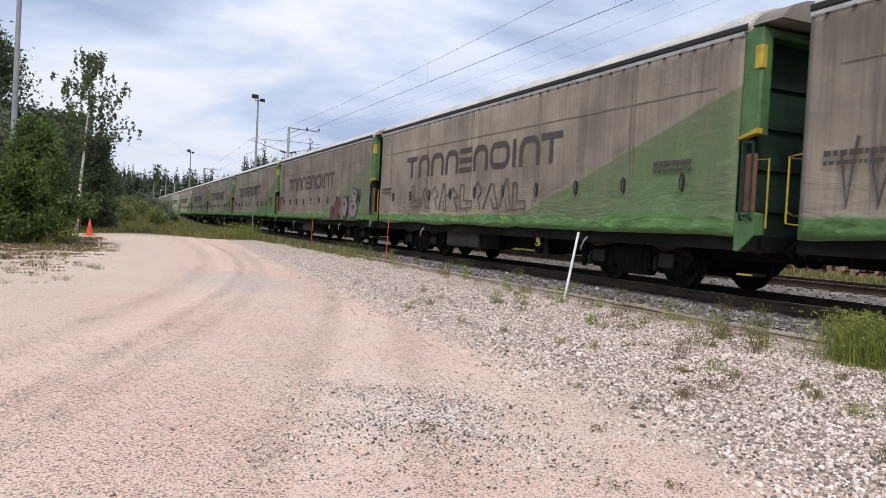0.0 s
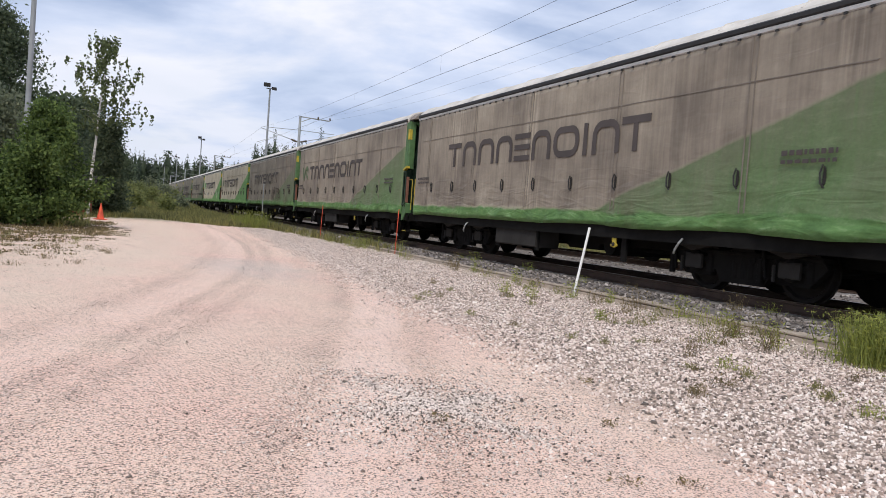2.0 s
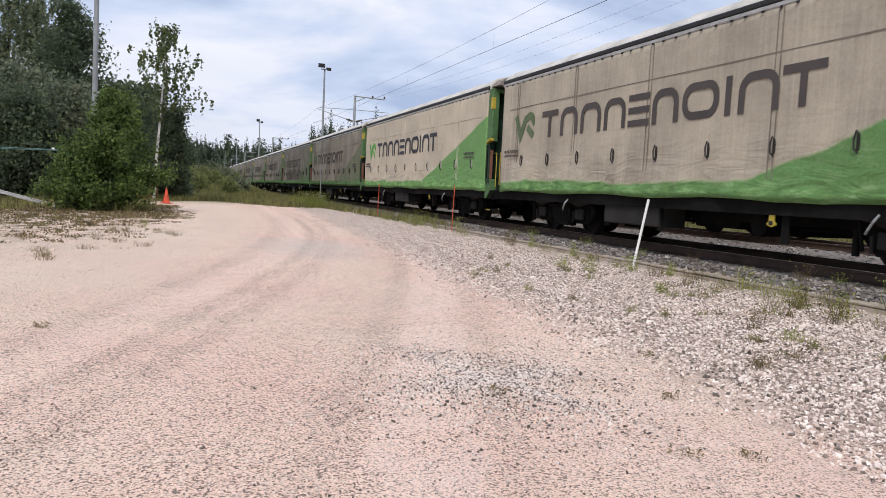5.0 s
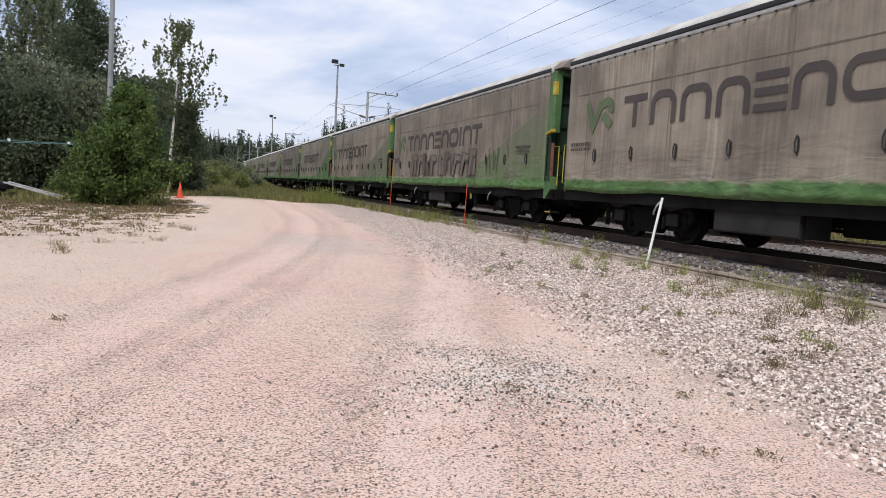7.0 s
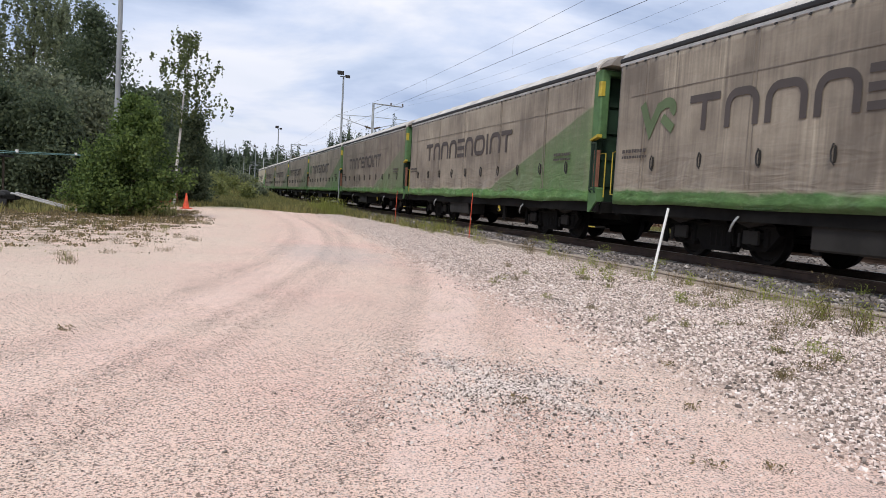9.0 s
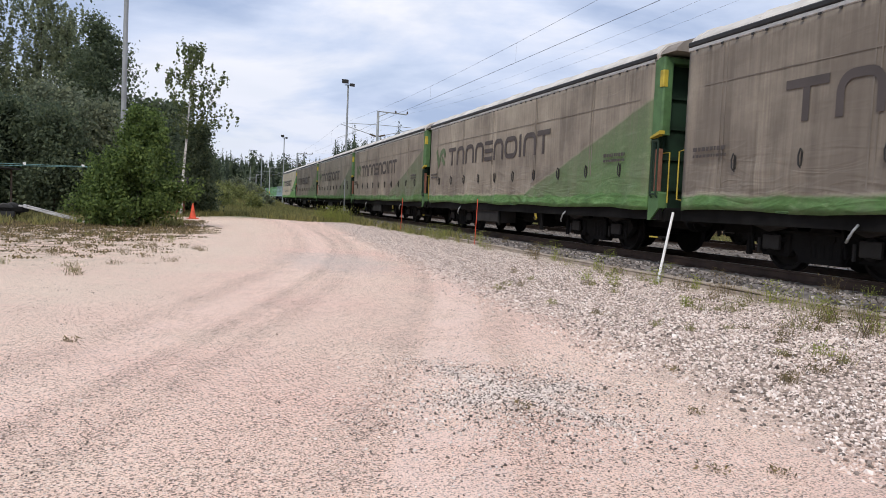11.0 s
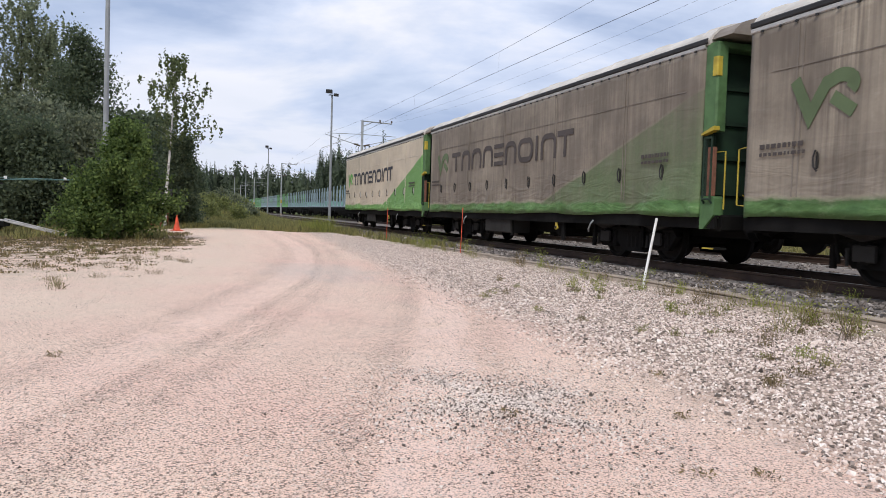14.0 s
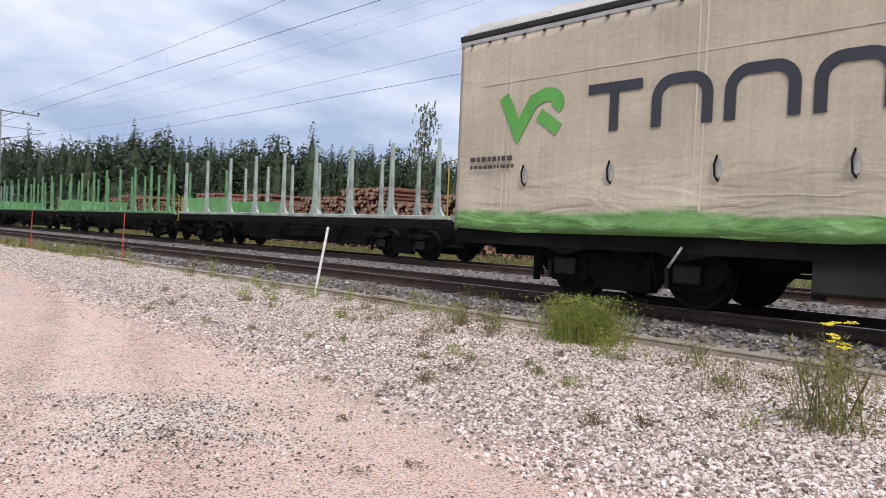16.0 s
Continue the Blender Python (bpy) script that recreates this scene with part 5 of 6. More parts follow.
for k in range(16):
    x, y = -0.5 + 5.5 * ((k * 0.618) % 1), 56 + 3.4 * k
    broad_tree("bush", "low green shrub on the grass bank", (x, y, ground_height(x, y)), 0.9 + 0.5 * ((k * 0.377) % 1), 0.8, 300 + k, MAT_LEAF_BANK if k % 3 else MAT_LEAF_WILLOW, MAT_BARK, 1500, 0.11, 0.26, 0.1, 16, 0.5, 0.02, group="bank shrubs")


def spruce_wood(name, spots, seed, label, per=460, coarse=1.0):
    """Far conifers: stems with many small drooping boughs, spruces pointed and pines with a raised crown."""
    r = np.random.default_rng(seed)
    stems, chunks = [], []
    sv, sf = [], []
    for x, y, z, h in spots:
        pine = r.random() < 0.1
        wide = h * r.uniform(0.17, 0.27)
        n = len(sv)
        low = 0.40 if pine else 0.05
        for lev, rad in ((low, 0.45 if pine else 0.68), (0.55 if not pine else 0.68, 0.29 if not pine else 0.52)):
            for k in range(6):
                a = math.tau * k / 6 + lev * 3
                q = wide * rad * r.uniform(0.75, 1.15)
                sv.append((x + math.cos(a) * q, y + math.sin(a) * q, z + h * (lev + r.uniform(-0.03, 0.03))))
        sv += [(x, y, z + h * 0.90), (x - 0.12, y, z), (x + 0.12, y, z), (x, y, z + h * 0.6)]
        for k in range(6):
            m = (k + 1) % 6
            sf += [(n + k, n + m, n + 6 + m, n + 6 + k), (n + 6 + k, n + 6 + m, n + 12)]
        sf.append((n + 13, n + 14, n + 15))
        g = r.uniform(0, math.tau, per)
        if pine:
            t = 0.42 + 0.58 * r.random(per)
            edge = np.sqrt(np.clip(np.sin(np.pi * np.clip((t - 0.36) / 0.70, 0, 1)), 0, 1)) * 0.85
        else:
            t = 1 - r.random(per) ** 0.8 * 0.96
            edge = (1 - t) ** 0.8 * (0.86 + 0.16 * np.sin(t * 46 + r.uniform(0, 6))) + 0.02
        q = wide * edge * np.sqrt(r.uniform(0.12, 1.05, per)) * (1 + 0.12 * np.sin(3 * g + r.uniform(0, 6)))
        c = np.stack([x + np.cos(g) * q, y + np.sin(g) * q, z + h * t - 0.10 * q], 1)
        size = (0.15 + 0.33 * edge) * (h / 14.0) * coarse * r.uniform(0.6, 1.2, per)
        out = np.stack([np.cos(g), np.sin(g), -0.5 - 0.5 * r.random(per)], 1)
        out += r.normal(0, 0.15, (per, 3))
        out /= np.linalg.norm(out, axis=1)[:, None]
        side = np.cross(out, np.stack([0.3 * r.normal(size=per), 0.3 * r.normal(size=per), np.ones(per)], 1))
        side /= np.linalg.norm(side, axis=1)[:, None]
        a, b = out * (size * 0.75)[:, None], side * (size * 0.5)[:, None]
        chunks.append(np.stack([c - a, c + b - a * 0.2, c + a, c - b - a * 0.2], 1).reshape(-1, 3))
    v = np.concatenate(chunks)
    f = np.arange(len(v)).reshape(-1, 4)
    n = len(v)
    V = v.tolist() + [tuple(p) for p in sv]
    F = f.tolist() + [tuple(k + n for k in q) for q in sf]
    return solid(name, raw_mesh(name, V, F, MAT_NEEDLE), None, label, "forest", "stuff")


rng = np.random.default_rng(7)
spots = []
for k in range(900):           # the wood behind the far track
    az = rng.uniform(8.6, 62)
    d = 128 + 40 * rng.random() ** 1.3 - 0.35 * max(0, az - 40)
    spots.append((d * math.sin(radians(az)), d * math.cos(radians(az)), 0, (11.8 + 4.2 * min(1.0, (az - 8.6) / 12)) * rng.uniform(0.84, 1.03) * (1 + 0.20 * (rng.random() < 0.05))))
spruce_wood("spruce_wood", spots, 5, "dark spruce and pine wood beyond the far track", 540)
spots = []
for k in range(420):
    az = rng.uniform(-8, 10.5)
    d = 300 + 60 * rng.random()
    spots.append((d * math.sin(radians(az)), d * math.cos(radians(az)), 1.0, rng.uniform(13, 19)))
spruce_wood("spruce_wood", spots, 6, "distant dark conifer wood along the line", 170, 1.75)
spots = []
for k in range(120):
    az = rng.uniform(-60, -8)
    d = 80 + 30 * rng.random()
    spots.append((d * math.sin(radians(az)), d * math.cos(radians(az)), 0, rng.uniform(12, 17)))
spruce_wood("spruce_wood", spots, 8, "dark conifer wood behind the leafy trees", 170, 1.75)


broad_tree("tree", "tall thin birch standing above the conifer wood", (79.0, 90.5, 0), 21.8, 2.6, 77, MAT_LEAF_BIRCH, MAT_BARK, 3600, 0.19, 0.5, 0.5, 50, 0.9, 0.45, group="trees", hang=1.2)


def undergrowth():
    """Leafy scrub at the foot of the wood beyond the far track."""
    r = np.random.default_rng(15)
    n = 26000
    az = np.radians(r.uniform(9, 62, n))
    d = 112 + 16 * r.random(n)
    hmax = 3.5 + 2.5 * np.sin(az * 40) + 1.2 * np.sin(az * 97)
    c = np.stack([d * np.sin(az), d * np.cos(az), np.maximum(0.2, hmax * r.random(n))], 1)
    solid("scrub", quads_mesh("scrub", [leaf_quads(c, 0.9, r)], MAT_LEAF_DARK), None, "dark green scrub at the foot of the wood", "scrub", "stuff")


undergrowth()


# ---------------------------------------------------------------- log piles beyond the far track
def log_pile(x, y0, y1, height, seed, label):
    """Logs laid across, ends to the track, in bundles between posts."""
    r = np.random.default_rng(seed)
    pile = thing("log_pile", label, "log pile", pose(x, 0, 0), "log piles")
    y = y0
    logs, ends = Build(), Build()
    while y < y1:
        w = r.uniform(3.2, 4.6)
        z = 0.12
        row = 0
        hh = height * r.uniform(0.75, 1.1)
        while z < hh:
            yy = y + (0.11 if row % 2 else 0)
            while yy < y + w:
                rad = r.uniform(0.09, 0.15)
                dx = r.uniform(-0.25, 0.25)
                zz = z + r.uniform(-0.05, 0.05)
                logs.rod((dx, yy, zz), (dx + 3.2, yy + r.uniform(-0.1, 0.1), zz), rad, n=7)
                ends.rod((dx - 0.012, yy, zz), (dx - 0.002, yy, zz), rad * 0.93, n=7)
                yy += rad * 2.0
            z += 0.235
            row += 1
        y += w + r.uniform(0.25, 0.9)
    tagged(part("log", logs, MAT_LOG, pile), kind="stuff")
    tagged(part("sawn_end", ends, MAT_LOG_END, pile, "pale sawn ends of the logs"), kind="stuff")
    return pile


log_pile(27.0, 18, 50, 3.7, 3, "stacked pine logs beyond the far track")
log_pile(28.0, 53, 84, 3.6, 4, "stacked pine logs beyond the far track")



# ---------------------------------------------------------------- coloured sprayed picture on one wagon
def sprayed_blobs(wagon):
    cur = [c for c in wagon.children if c.name.startswith("curtain")][0]
    red = worn("sprayed_dull_red", (0.17, 0.040, 0.045), 0.6, 2.0, 0.7)
    pale = worn("sprayed_pale_lilac", (0.25, 0.20, 0.205), 0.7, 2.0, 0.7)
    for name, mat, pts in (("sprayed_shape", red, [(11.0, 0.3, 0.22, 0.20), (11.75, 0.48, 0.36, 0.40)]), ("sprayed_shape", pale, [(12.75, 0.5, 0.36, 0.36), (13.9, 0.42, 0.46, 0.30), (14.0, 0.92, 0.28, 0.24)])):
        for y, z, ry, rz in pts:
            o = Build().prism(curve(y, z, ry + 0.07, rz + 0.07, 0, 343, 21), -0.071, -0.067)
            part("sprayed_outline", o, MAT_INK, cur, "dark sprayed outline")
            b = Build().prism(curve(y, z, ry, rz, 0, 343, 21), -0.077, -0.0715)
            part(name, b, mat, cur, "rounded sprayed shape")
            q = Build().prism(curve(y, z + rz * 0.3, ry * 0.4, rz * 0.25, 0, 330, 11), -0.082, -0.0775)
            part("sprayed_outline", q, MAT_INK, cur, "dark sprayed eye of the shape")


sprayed_blobs(WAGONS[15])


# ---------------------------------------------------------------- trailer with ramps, rope, red shed
trailer = thing("trailer", "low dark trailer with two pale loading ramps let down", "trailer", pose(-7.6, 29.6, 0, 0, 0, 6))
part("bed", Build().box((-2.6, -0.95, 0.32), (1.15, 0.95, 0.52), 0.04), MAT_UNDER, trailer)
for y in (-0.85, 0.85):
    w = part("wheel", Build().disc((0, 0, 0), "z", [(-0.10, 0.28), (-0.08, 0.32), (0.08, 0.32), (0.10, 0.28)], 18), MAT_TRIM, trailer, "black rubber tyre")
    w.matrix_basis = pose(0.6, y, 0.32, 90, 0, 0)
    r = part("ramp", Build().box((0, -0.14, -0.03), (2.15, 0.14, 0.03), 0.01), MAT_ALU, trailer, "pale aluminium ramp")
    r.matrix_basis = pose(1.0, y * 0.75, 0.56, 0, 14.5, 0)
post = thing("tarpaulin_stand", "thin post carrying a small flat cover beside the shrubs", "stand", pose(-7.9, 31.5, 0))
part("post", Build().rod((0.55, 0, 0), (0.55, 0, 1.85), 0.04), MAT_BARK, post)
part("post", Build().rod((-1.2, 0, 0), (-1.2, 0, 1.85), 0.04), MAT_BARK, post)
part("cover", Build().box((-1.4, -0.9, 1.85), (0.7, 0.9, 1.92), 0.02), MAT_BOX, post)
rope = thing("rope_line", "two thin teal ropes with pale clips tied to the pole", "rope", Matrix())
teal = worn("teal_rope", (0.16, 0.30, 0.29), 0.8, 3.0, 0.7)
for dz in (0.0, -0.18):
    pts = [(-13.0 + 9.0 * i / 12, 28.8 + 7.0 * (i / 12) ** 2, 1.95 + dz * (1 - i / 12) + 0.30 * (i / 12) ** 2) for i in range(13)]
    part("rope", Build().pipe(pts, 0.014, 5), teal, rope)
for i in (6.6, 8.0, 10.3):
    t = i / 12
    part("clip", Build().box((-13.0 + 9 * t - 0.05, 28.8 + 7 * t * t - 0.03, 1.92 + 0.3 * t * t), (-13.0 + 9 * t + 0.05, 28.8 + 7 * t * t + 0.03, 2.03 + 0.3 * t * t)), MAT_WHITE, rope)
shed = thing("shed", "small red-brown wooden shed half hidden by leaves", "shed", pose(-2.35, 43.0, 0))
redwood = worn("red_ochre_boards", (0.26, 0.07, 0.04), 0.6, 4.0, 0.85)
part("wall", Build().box((-0.7, -0.6, 0), (0.75, 0.6, 1.75), 0.0), redwood, shed)
part("roof", Build().prism([(-0.85, 1.72), (0.0, 2.05), (0.85, 1.72), (0.85, 1.80), (0.0, 2.13), (-0.85, 1.80)], -0.9, 0.95), MAT_BOX, shed)
part("meter_box", Build().box((0.30, -0.68, 0.95), (0.58, -0.605, 1.35), 0.01), MAT_WHITE, shed, "small white box")


# ---------------------------------------------------------------- weeds and grass
def edge_of_strip(y):
    """Where the stony strip begins, across the yard."""
    return 3.12 + 0.12 * np.sin(y * 1.9) + 0.09 * np.sin(y * 4.3 + 1) + 0.066 * np.maximum(0, y - 3)


def blades(r, n, spread, h, lean=0.35, width=0.012):
    """Upright blades or stalks as thin triangles."""
    base = np.stack([r.normal(0, spread, n), r.normal(0, spread, n), np.zeros(n)], 1)
    tip = base + np.stack([r.normal(0, lean, n) * h, r.normal(0, lean, n) * h, h * r.uniform(0.5, 1.1, n)], 1)
    g = r.uniform(0, math.pi, n)
    side = np.stack([np.cos(g), np.sin(g), np.zeros(n)], 1) * width * r.uniform(0.6, 1.3, n)[:, None]
    mid = base * 0.45 + tip * 0.55 + np.array([0, 0, 0.06 * h])
    v = np.stack([base - side, base + side, mid + side * 0.8, tip, mid - side * 0.8], 1).reshape(-1, 3)
    f = [(5 * i, 5 * i + 1, 5 * i + 2, 5 * i + 3, 5 * i + 4) for i in range(n)]
    return v, f


def weed(label, at, h, spread, n, mat, seed, leaves=0, flowers=0, group="weeds"):
    r = np.random.default_rng(seed)
    t = thing("weed", label, "plant", pose(*at), group)
    v, f = blades(r, n, spread, h, 0.24, 0.002 + 0.0025 * h)
    tagged(part("stalk", raw_mesh("stalk", v.tolist(), f, mat), None, t), kind="stuff")
    if leaves:
        c = np.stack([r.normal(0, spread * 1.25, leaves), r.normal(0, spread * 1.25, leaves), h * r.random(leaves) ** 1.2 * 0.95 + 0.02], 1)
        tagged(part("leaf", quads_mesh("leaf", [leaf_quads(c, 0.010 + 0.014 * h, r, 0, 2.8)], mat), None, t), kind="stuff")
    for i in range(flowers):
        b = Build()
        x, y, z = r.normal(0, spread), r.normal(0, spread), h * r.uniform(0.85, 1.1)
        for q in range(7):
            b.rod((x + r.normal(0, 0.02), y + r.normal(0, 0.02), z), (x + r.normal(0, 0.02), y + r.normal(0, 0.02), z + 0.010), 0.0055, n=5)
        part("flower", b, MAT_FLOWER, t, "flat yellow flower head")
    return t


weed("broad clump of yellow-green weeds with feathery heads", (7.35, 5.25, 0), 0.55, 0.21, 900, MAT_WEED, 1, 2600)
weed("tall weed with yellow flower heads on the gravel", (5.35, 1.75, 0), 0.66, 0.13, 110, MAT_GRASS, 2, 330, 9)
weed("low bright green weed on the gravel", (4.95, 2.10, 0), 0.13, 0.05, 24, MAT_WEED, 3, 50)
weed("grey-green tuft of weeds on the gravel", (5.95, 2.75, 0), 0.30, 0.14, 90, MAT_GRASS, 4, 60)
weed("dry stalks beside the cable duct", (8.3, 4.3, 0), 0.32, 0.12, 40, MAT_DRY, 5, 30)
weed("yellow-green weed beside the cable duct", (7.7, 25.2, 0), 0.55, 0.30, 140, MAT_WEED, 6, 300)
weed("dense round green bush of weeds at the yard's end", (6.4, 41.0, 0), 0.95, 0.55, 500, MAT_WEED, 7, 900)
rr = random.Random(12)
for i, (x, y, h) in enumerate([(7.14, 10.0, 0.26), (6.9, 8.9, 0.24), (5.85, 7.9, 0.16), (6.3, 7.8, 0.2), (6.15, 6.5, 0.3), (6.6, 6.05, 0.34), (6.15, 11.4, 0.26), (7.6, 9.6, 0.3), (7.4, 8.0, 0.3), (7.2, 7.1, 0.28), (6.9, 6.9, 0.22), (7.5, 12.6, 0.25), (7.4, 14.5, 0.3), (7.6, 17.0, 0.3), (7.3, 19.2, 0.3), (7.5, 22.4, 0.35), (7.2, 27.5, 0.4), (7.6, 29.5, 0.4), (6.6, 4.2, 0.25), (6.9, 3.5, 0.3), (7.3, 2.4, 0.3), (5.2, 5.2, 0.12), (4.6, 4.6, 0.10), (5.6, 6.1, 0.14), (5.0, 3.6, 0.10)]):
    k = rr.randrange(3)
    weed(["yellow-green weed tuft on the gravel", "dry brownish weed tuft on the gravel", "grass tuft on the gravel"][k], (x, y, 0), h, 0.05 + 0.12 * h, 34, [MAT_WEED, MAT_DRY, MAT_GRASS][k], 100 + i, 80)
for i, (x, y, h) in enumerate([(7.16, 10.8, 0.30), (7.5, 10.2, 0.24), (6.3, 10.7, 0.28), (7.6, 8.6, 0.34), (6.95, 6.9, 0.30), (6.85, 6.2, 0.34), (6.6, 4.4, 0.30), (5.9, 8.2, 0.14), (7.5, 13.4, 0.3), (7.6, 15.6, 0.34), (7.55, 20.4, 0.5)]):
    weed("upright bright green leafy weed on the gravel", (x, y, 0), h, 0.03 + 0.07 * h, 22, MAT_WEED, 700 + i, 150)
for i in range(26):
    x, y = rr.choice([rr.uniform(7.2, 7.72), rr.uniform(8.2, 8.5)]), rr.uniform(2.0, 26.0)
    k = rr.randrange(3)
    h = rr.uniform(0.14, 0.34)
    weed(["yellow-green weed tuft by the cable duct", "dry brownish weed tuft by the cable duct", "grass tuft by the cable duct"][k], (x, y, 0.0 if x < 8 else 0.12), h, 0.04 + 0.10 * h, 30, [MAT_WEED, MAT_DRY, MAT_GRASS][k], 400 + i, 80)
for i, (x, y) in enumerate([(-0.7, 13.8), (-1.55, 13.1), (-2.15, 12.6), (-1.2, 14.6), (-2.8, 15.2), (2.83, 3.76), (3.40, 4.83), (2.56, 2.78), (2.25, 2.85), (-1.06, 6.38), (1.79, 4.01)]):
    weed("small dark dead tuft lying on the gravel", (x, y, 0), 0.022 if y < 10 else 0.10, 0.03 if y < 10 else 0.08, 46, MAT_DRY, 200 + i, 24, group="dead tufts")


for i in range(46):
    x, y = rr.uniform(-5.0, 0.8), 11.0 + 15.0 * rr.random()
    if x < 0.34 * (y - 12) - 1.2:
        weed("small dry tuft on the sandy edge of the yard", (x, y, 0), rr.uniform(0.05, 0.16), 0.06, 40, rr.choice([MAT_DRY, MAT_DRY, MAT_GRASS]), 600 + i, 30, group="dead tufts")
for i in range(44):
    x, y = rr.uniform(3.9, 7.4), 2.0 + 11.0 * rr.random() ** 1.4
    if x > edge_of_strip(y) + 0.2:
        weed("small dry dark tuft between the stones", (x, y, 0), rr.uniform(0.04, 0.11), 0.035, 40, rr.choice([MAT_DRY, MAT_GRASS]), 500 + i, 40, group="dead tufts")


def grass_field(name, n, box, h, seed, mat, label, keep):
    r = np.random.default_rng(seed)
    x0, x1, y0, y1 = box
    V, F = [], []
    cnt = 0
    k = 0
    while cnt < n:
        x, y = r.uniform(x0, x1), r.uniform(y0, y1)
        if not keep(x, y, r.random()):
            continue
        v, f = blades(r, 14, 0.10 + 0.1 * h, h * r.uniform(0.5, 1.3), 0.3, 0.02)
        V.append(v + np.array([x, y, ground_height(x, y) - 0.01]))
        F += [tuple(i + 70 * cnt for i in q) for q in f]
        cnt += 1
    me = raw_mesh(name, np.concatenate(V).tolist(), F, mat)
    solid(name, me, None, label, "grass", "stuff")


grass_field("grass", 5200, (-4, 8.0, 39, 100), 0.36, 3, MAT_GRASS, "tall yellowing grass on the bank beyond the yard", lambda x, y, u: y > 44 - 0.55 * max(0, x - 1.5) * 1.4 + 2 * math.sin(x))
grass_field("grass", 520, (5.6, 8.4, 22, 60), 0.30, 4, MAT_GRASS, "green weeds and grass along the cable duct", lambda x, y, u: x > 7.9 - 0.05 * (y - 20) * u)
grass_field("grass", 900, (-9, -0.5, 19, 37), 0.10, 5, MAT_DRY, "sparse dry plants on the soil by the bushes", lambda x, y, u: u < (y - 17) / 16 and (x + 1.0) ** 2 + (y - 37.5) ** 2 > 4)
grass_field("grass", 1500, (-10, 0.2, 13, 30), 0.05, 15, MAT_DRY, "flat dry litter and moss on the soil", lambda x, y, u: u < min(0.9, (y - 11) / 14) * max(0.0, min(1.0, (0.4 - x - 0.25 * (24 - y) * 0.5) / 2)))
grass_field("grass", 1100, (-16, -1.2, 26, 46), 0.30, 6, MAT_GRASS, "grass under the bushes", lambda x, y, u: (y > 27.5 or x < -5) and (x + 1.0) ** 2 + (y - 37.0) ** 2 > 6)
grass_field("grass", 1200, (23.5, 26.5, 2, 80), 0.30, 9, MAT_GRASS, "rough grass beyond the far track", lambda x, y, u: True)


# ---------------------------------------------------------------- loose stones
def stones(name, n, place, size, seed, mat, label):
    """Broken stones, sunk to their widest part: uneven chips with a three-cornered top, all in one mesh."""
    r = np.random.default_rng(seed)
    p = place(r, n)
    n = len(p)
    ang = [math.tau * k / 6 for k in (0, 2, 4, 1, 3, 5)]
    o = np.array([[math.cos(q), math.sin(q), 0] for q in ang[:3]] + [[0.72 * math.cos(q), 0.72 * math.sin(q), 0.9] for q in ang[3:]])
    g = r.uniform(0, math.tau, n)
    s = size * np.exp(r.normal(0, 0.28, n))
    sc = np.stack([s * r.uniform(0.8, 1.3, n), s * r.uniform(0.6, 1.0, n), s * r.uniform(0.6, 1.1, n)], 1)
    q = o[None] * sc[:, None] * r.uniform(0.75, 1.25, (n, 6, 1)) + r.normal(0, 0.14, (n, 6, 3)) * s[:, None, None]
    c, k = np.cos(g)[:, None], np.sin(g)[:, None]
    v = np.stack([q[:, :, 0] * c - q[:, :, 1] * k, q[:, :, 0] * k + q[:, :, 1] * c, q[:, :, 2]], 2)
    v += p[:, None]
    f = np.array([[3, 4, 5], [0, 1, 3], [1, 4, 3], [1, 2, 4], [2, 5, 4], [2, 0, 5], [0, 3, 5]])
    F = (f[None] + 6 * np.arange(n)[:, None, None]).reshape(-1, 3)
    solid(name, raw_mesh(name, v.reshape(-1, 3).tolist(), F.tolist(), mat), None, label, "gravel", "stuff")


def flat(r, n, x0, x1, y0, y1, power=1.0):
    y = y0 + (y1 - y0) * r.random(n) ** power
    x = r.uniform(x0, x1, n)
    z = np.array([ground_height(a, b) for a, b in zip(x, y)])
    return np.stack([x, y, z], 1)


def strip_place(r, n):
    p = flat(r, n, 2.9, 7.74, 0.6, 40, 2.1)
    p = p[(p[:, 0] < 7.1) | (r.random(n) < 0.35)]
    n = len(p)
    patchy = np.array([noise.noise((a * 0.9, b * 0.9, 4.0)) for a, b in p[:, :2]])
    return p[(p[:, 0] > edge_of_strip(p[:, 1]) + r.normal(0, 0.22, n)) & (patchy > -0.75)]


def road_place(r, n):
    p = flat(r, n, -6.5, 5.2, 1.4, 26, 1.8)
    across = p[:, 0] - 4.5 * np.tanh(0.0756 * (p[:, 1] - 5.0))
    tracks = sum(np.exp(-((across - c) / 0.13) ** 2) for c in (-1.47, -0.57, -0.15, 1.23, 2.1))
    rut = np.array([noise.noise((a * 1.9, 0, 8.0)) + 0.5 * noise.noise((b * 0.8, c * 0.8, 2.0)) for a, (b, c) in zip(across, p[:, :2])])
    return p[rut + 0.8 * tracks > r.uniform(-0.35, 0.75, n)]


def patch_place(r, n):
    a, d = r.uniform(0, math.tau, n), np.abs(r.normal(0, 0.62, n))
    x, y = 1.9 + d * np.cos(a) * 0.8 + 0.15 * np.sin(3 * a), 4.35 + d * np.sin(a) * 1.1
    return np.stack([x, y, np.array([ground_height(q, w) for q, w in zip(x, y)])], 1)


def bed_place(r, n):
    p = flat(r, n, TRACK - 1.95, TRACK + 1.7, 0.5, 46, 1.5)
    off = np.abs(p[:, 0] - TRACK)
    p[:, 2] = np.where(off < 1.65, RAIL_Z - 0.20, RAIL_Z - 0.20 - (off - 1.65) * 0.42)
    return p[(np.abs(off - 0.79) > 0.13)]


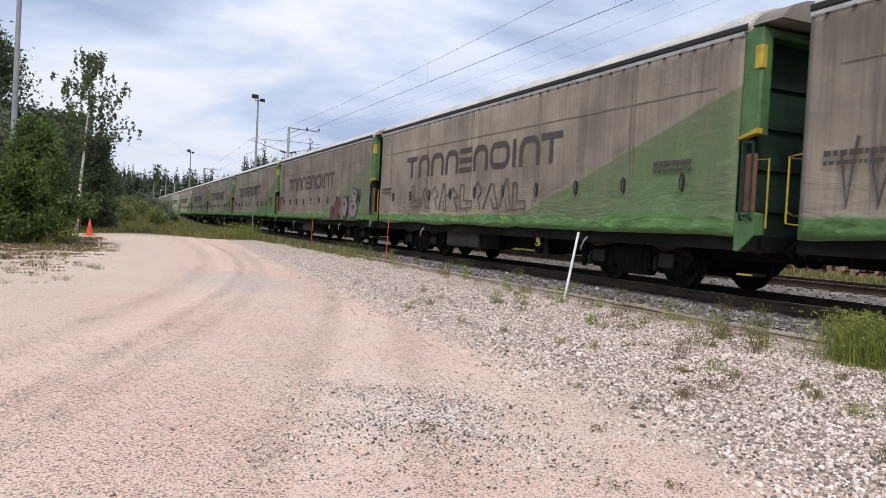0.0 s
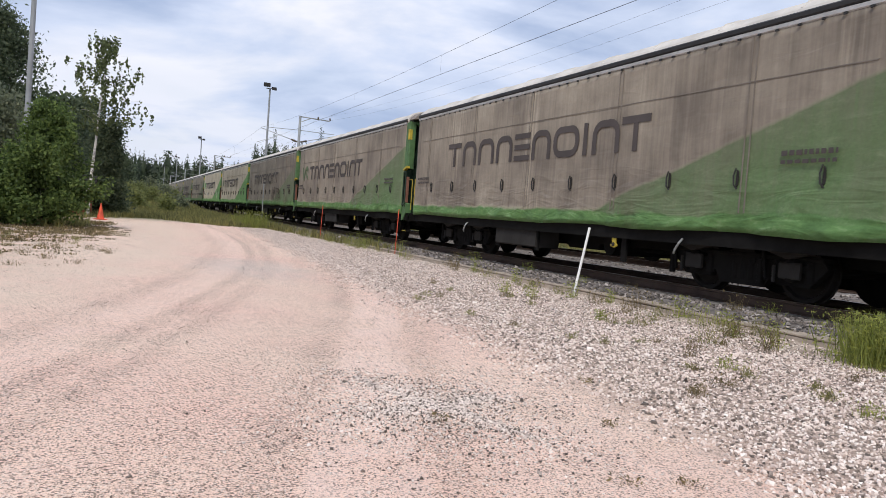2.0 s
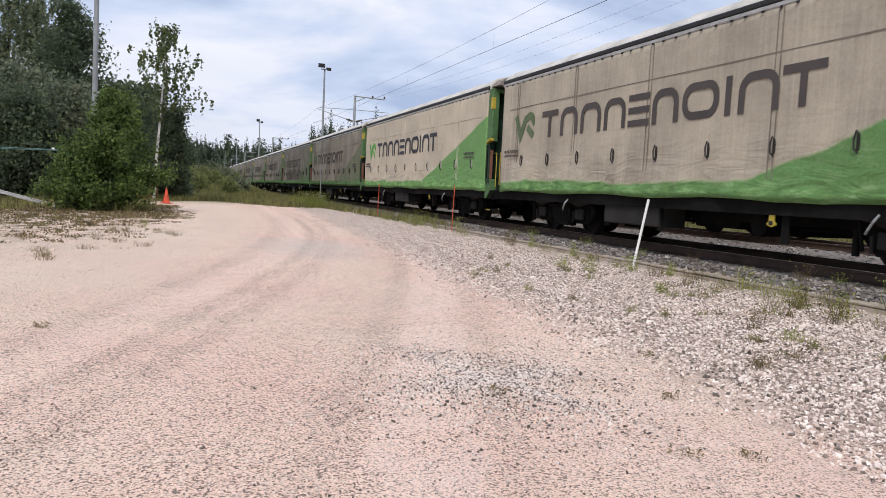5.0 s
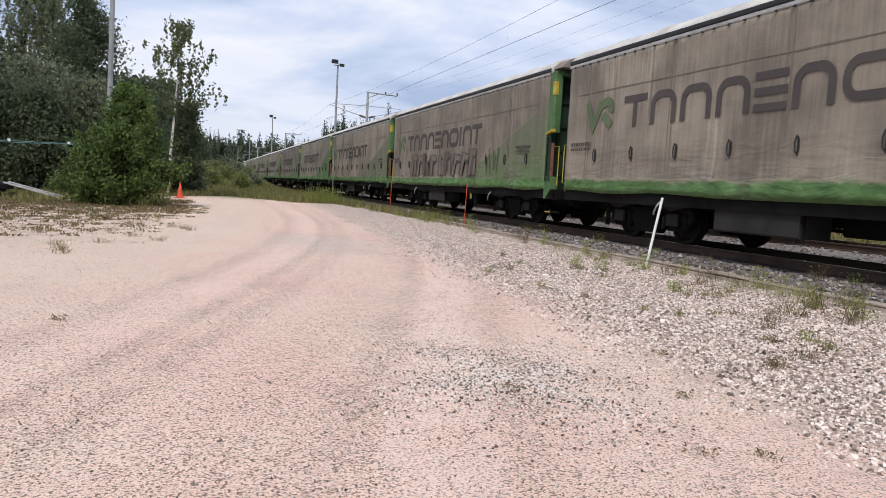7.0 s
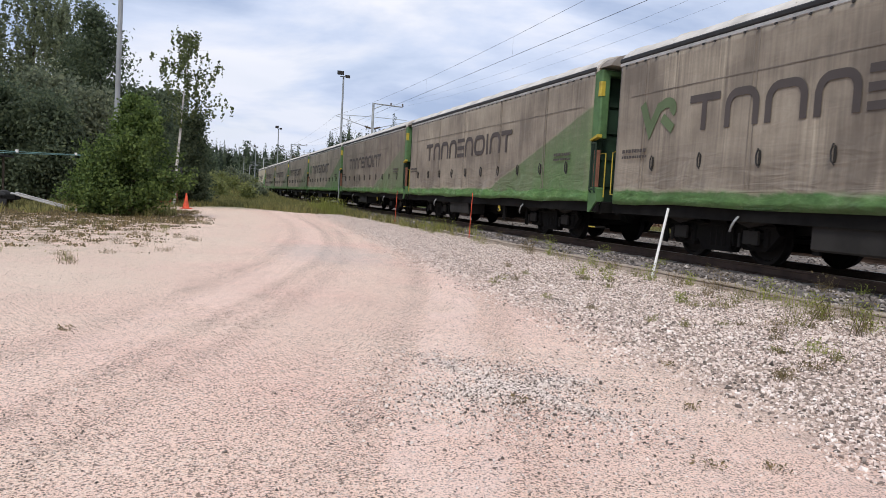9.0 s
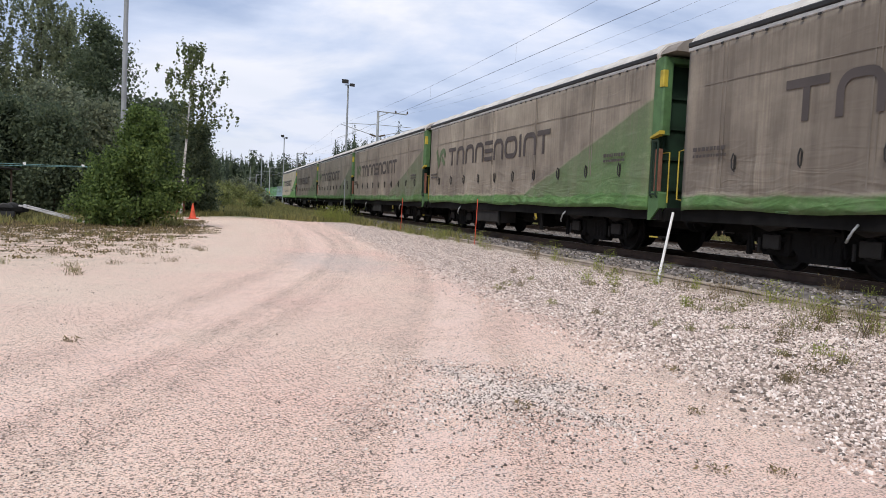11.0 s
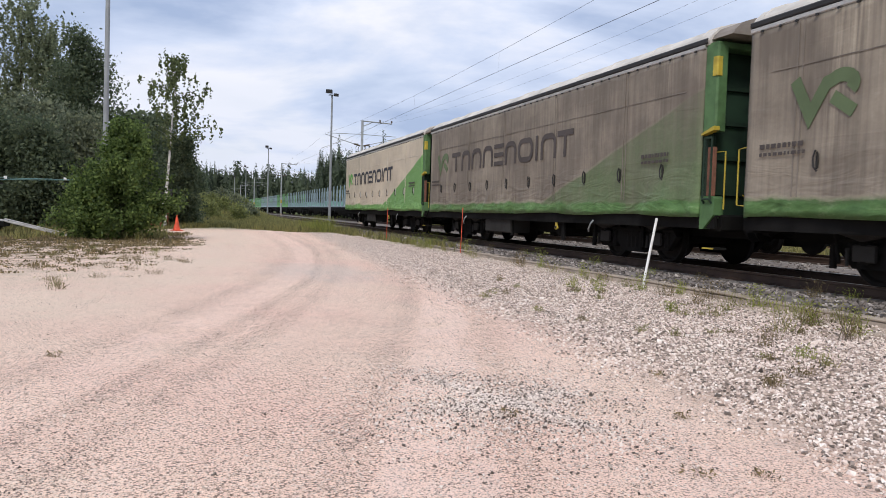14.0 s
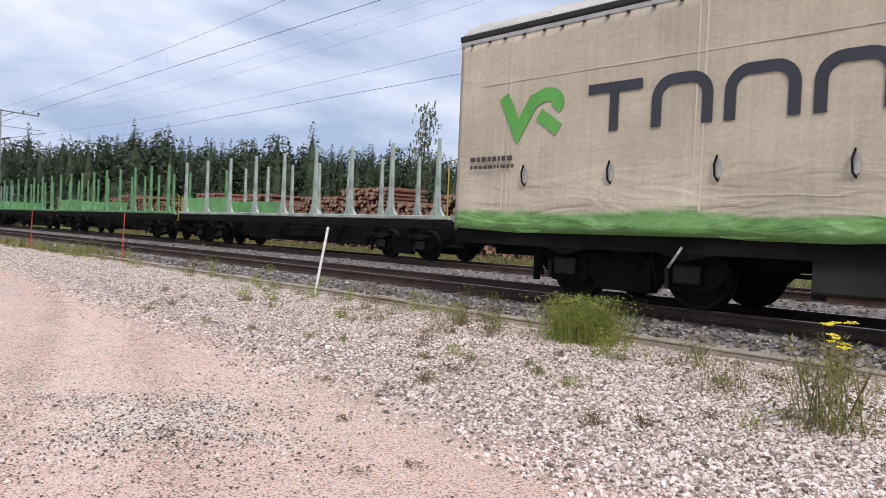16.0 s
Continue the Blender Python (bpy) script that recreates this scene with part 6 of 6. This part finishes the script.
def far_bed_place(r, n):
    p = flat(r, n, TRACK + 2.0, TRACK_2 + 1.6, 2, 50, 1.3)
    off = np.abs(p[:, 0] - TRACK_2)
    p[:, 2] = np.where(off < 1.75, RAIL_Z - 0.20, 0.105)
    return p[(np.abs(off - 0.79) > 0.13)]


stones("loose_stones", 150000, strip_place, 0.0118, 1, MAT_STONE, "pale crushed stones strewn beside the track")
def behind_place(r, n):
    p = flat(r, n, 2.9, 7.74, -9, 0.7)
    return p[p[:, 0] > edge_of_strip(p[:, 1]) + r.normal(0, 0.22, n)]


stones("loose_stones", 20000, behind_place, 0.016, 8, MAT_STONE, "pale crushed stones strewn beside the track")
stones("loose_grit", 105000, road_place, 0.0043, 2, MAT_GRIT, "small dark and pale grit on the yard")
stones("loose_grit", 17000, patch_place, 0.0068, 3, MAT_PATCH, "patch of coarse grey grit on the yard")
stones("ballast_stones", 30000, bed_place, 0.030, 4, MAT_BALLAST_STONE, "grey crushed ballast stones of the near track")
stones("ballast_stones", 8000, far_bed_place, 0.035, 5, MAT_BALLAST_STONE, "grey crushed ballast stones of the far track")

# sleepers, half sunk in the ballast
sl = Build().along([(-1.3, 0), (1.3, 0), (1.3, 0.16), (1.2, 0.19), (-1.2, 0.19), (-1.3, 0.16)], -0.13, 0.13).mesh("sleeper", MAT_SLEEPER)
for bed, cx in ((bed_1, TRACK), (bed_2, TRACK_2)):
    for i in range(110):
        o = part("sleeper", sl, None, bed)
        o.matrix_basis = pose(cx, -2 + i * 0.61, RAIL_Z - 0.172 - 0.19 + 0.004)


# ---------------------------------------------------------------- train's run
def motions():
    # where the last wagon's trailing end is, second by second of the clip
    rows = [(0.0, 291.7), (0.5, 282.8), (1.0, 274.4), (1.5, 265.4), (2.0, 255.9), (2.5, 247.0), (3.0, 238.1),
            (3.5, 229.7), (4.0, 220.8), (6.5, 176.3), (7.0, 166.7), (7.5, 157.9), (8.0, 149.5), (8.5, 140.8),
            (9.0, 131.2), (11.5, 87.0), (12.0, 78.4), (12.5, 69.5), (13.0, 61.4), (13.5, 52.5), (14.0, 43.1),
            (14.5, 34.2), (15.0, 25.9), (15.5, 17.2), (16.0, 8.4)]
    for i, w in enumerate(WAGONS):
        walk(w, [(t, pose(TRACK, y - CURTAIN / 2 - i * PITCH, RAIL_Z)) for t, y in rows])
    # the wheels roll
    speed = (rows[0][1] - rows[-1][1]) / 16.0
    step = math.degrees(speed / WHEEL_R / FPS)
    turns = [(k / FPS, k * step) for k in range(16 * FPS + 1)]
    for w in WAGONS:
        for bogie in w.children:
            if bogie.name.startswith("bogie"):
                for ws in bogie.children:
                    if not ws.name.startswith("wheelset"):
                        continue
                    y = ws.location.y
                    walk(ws, [(t, pose(0, y, WHEEL_R, a)) for t, a in turns])


motions()
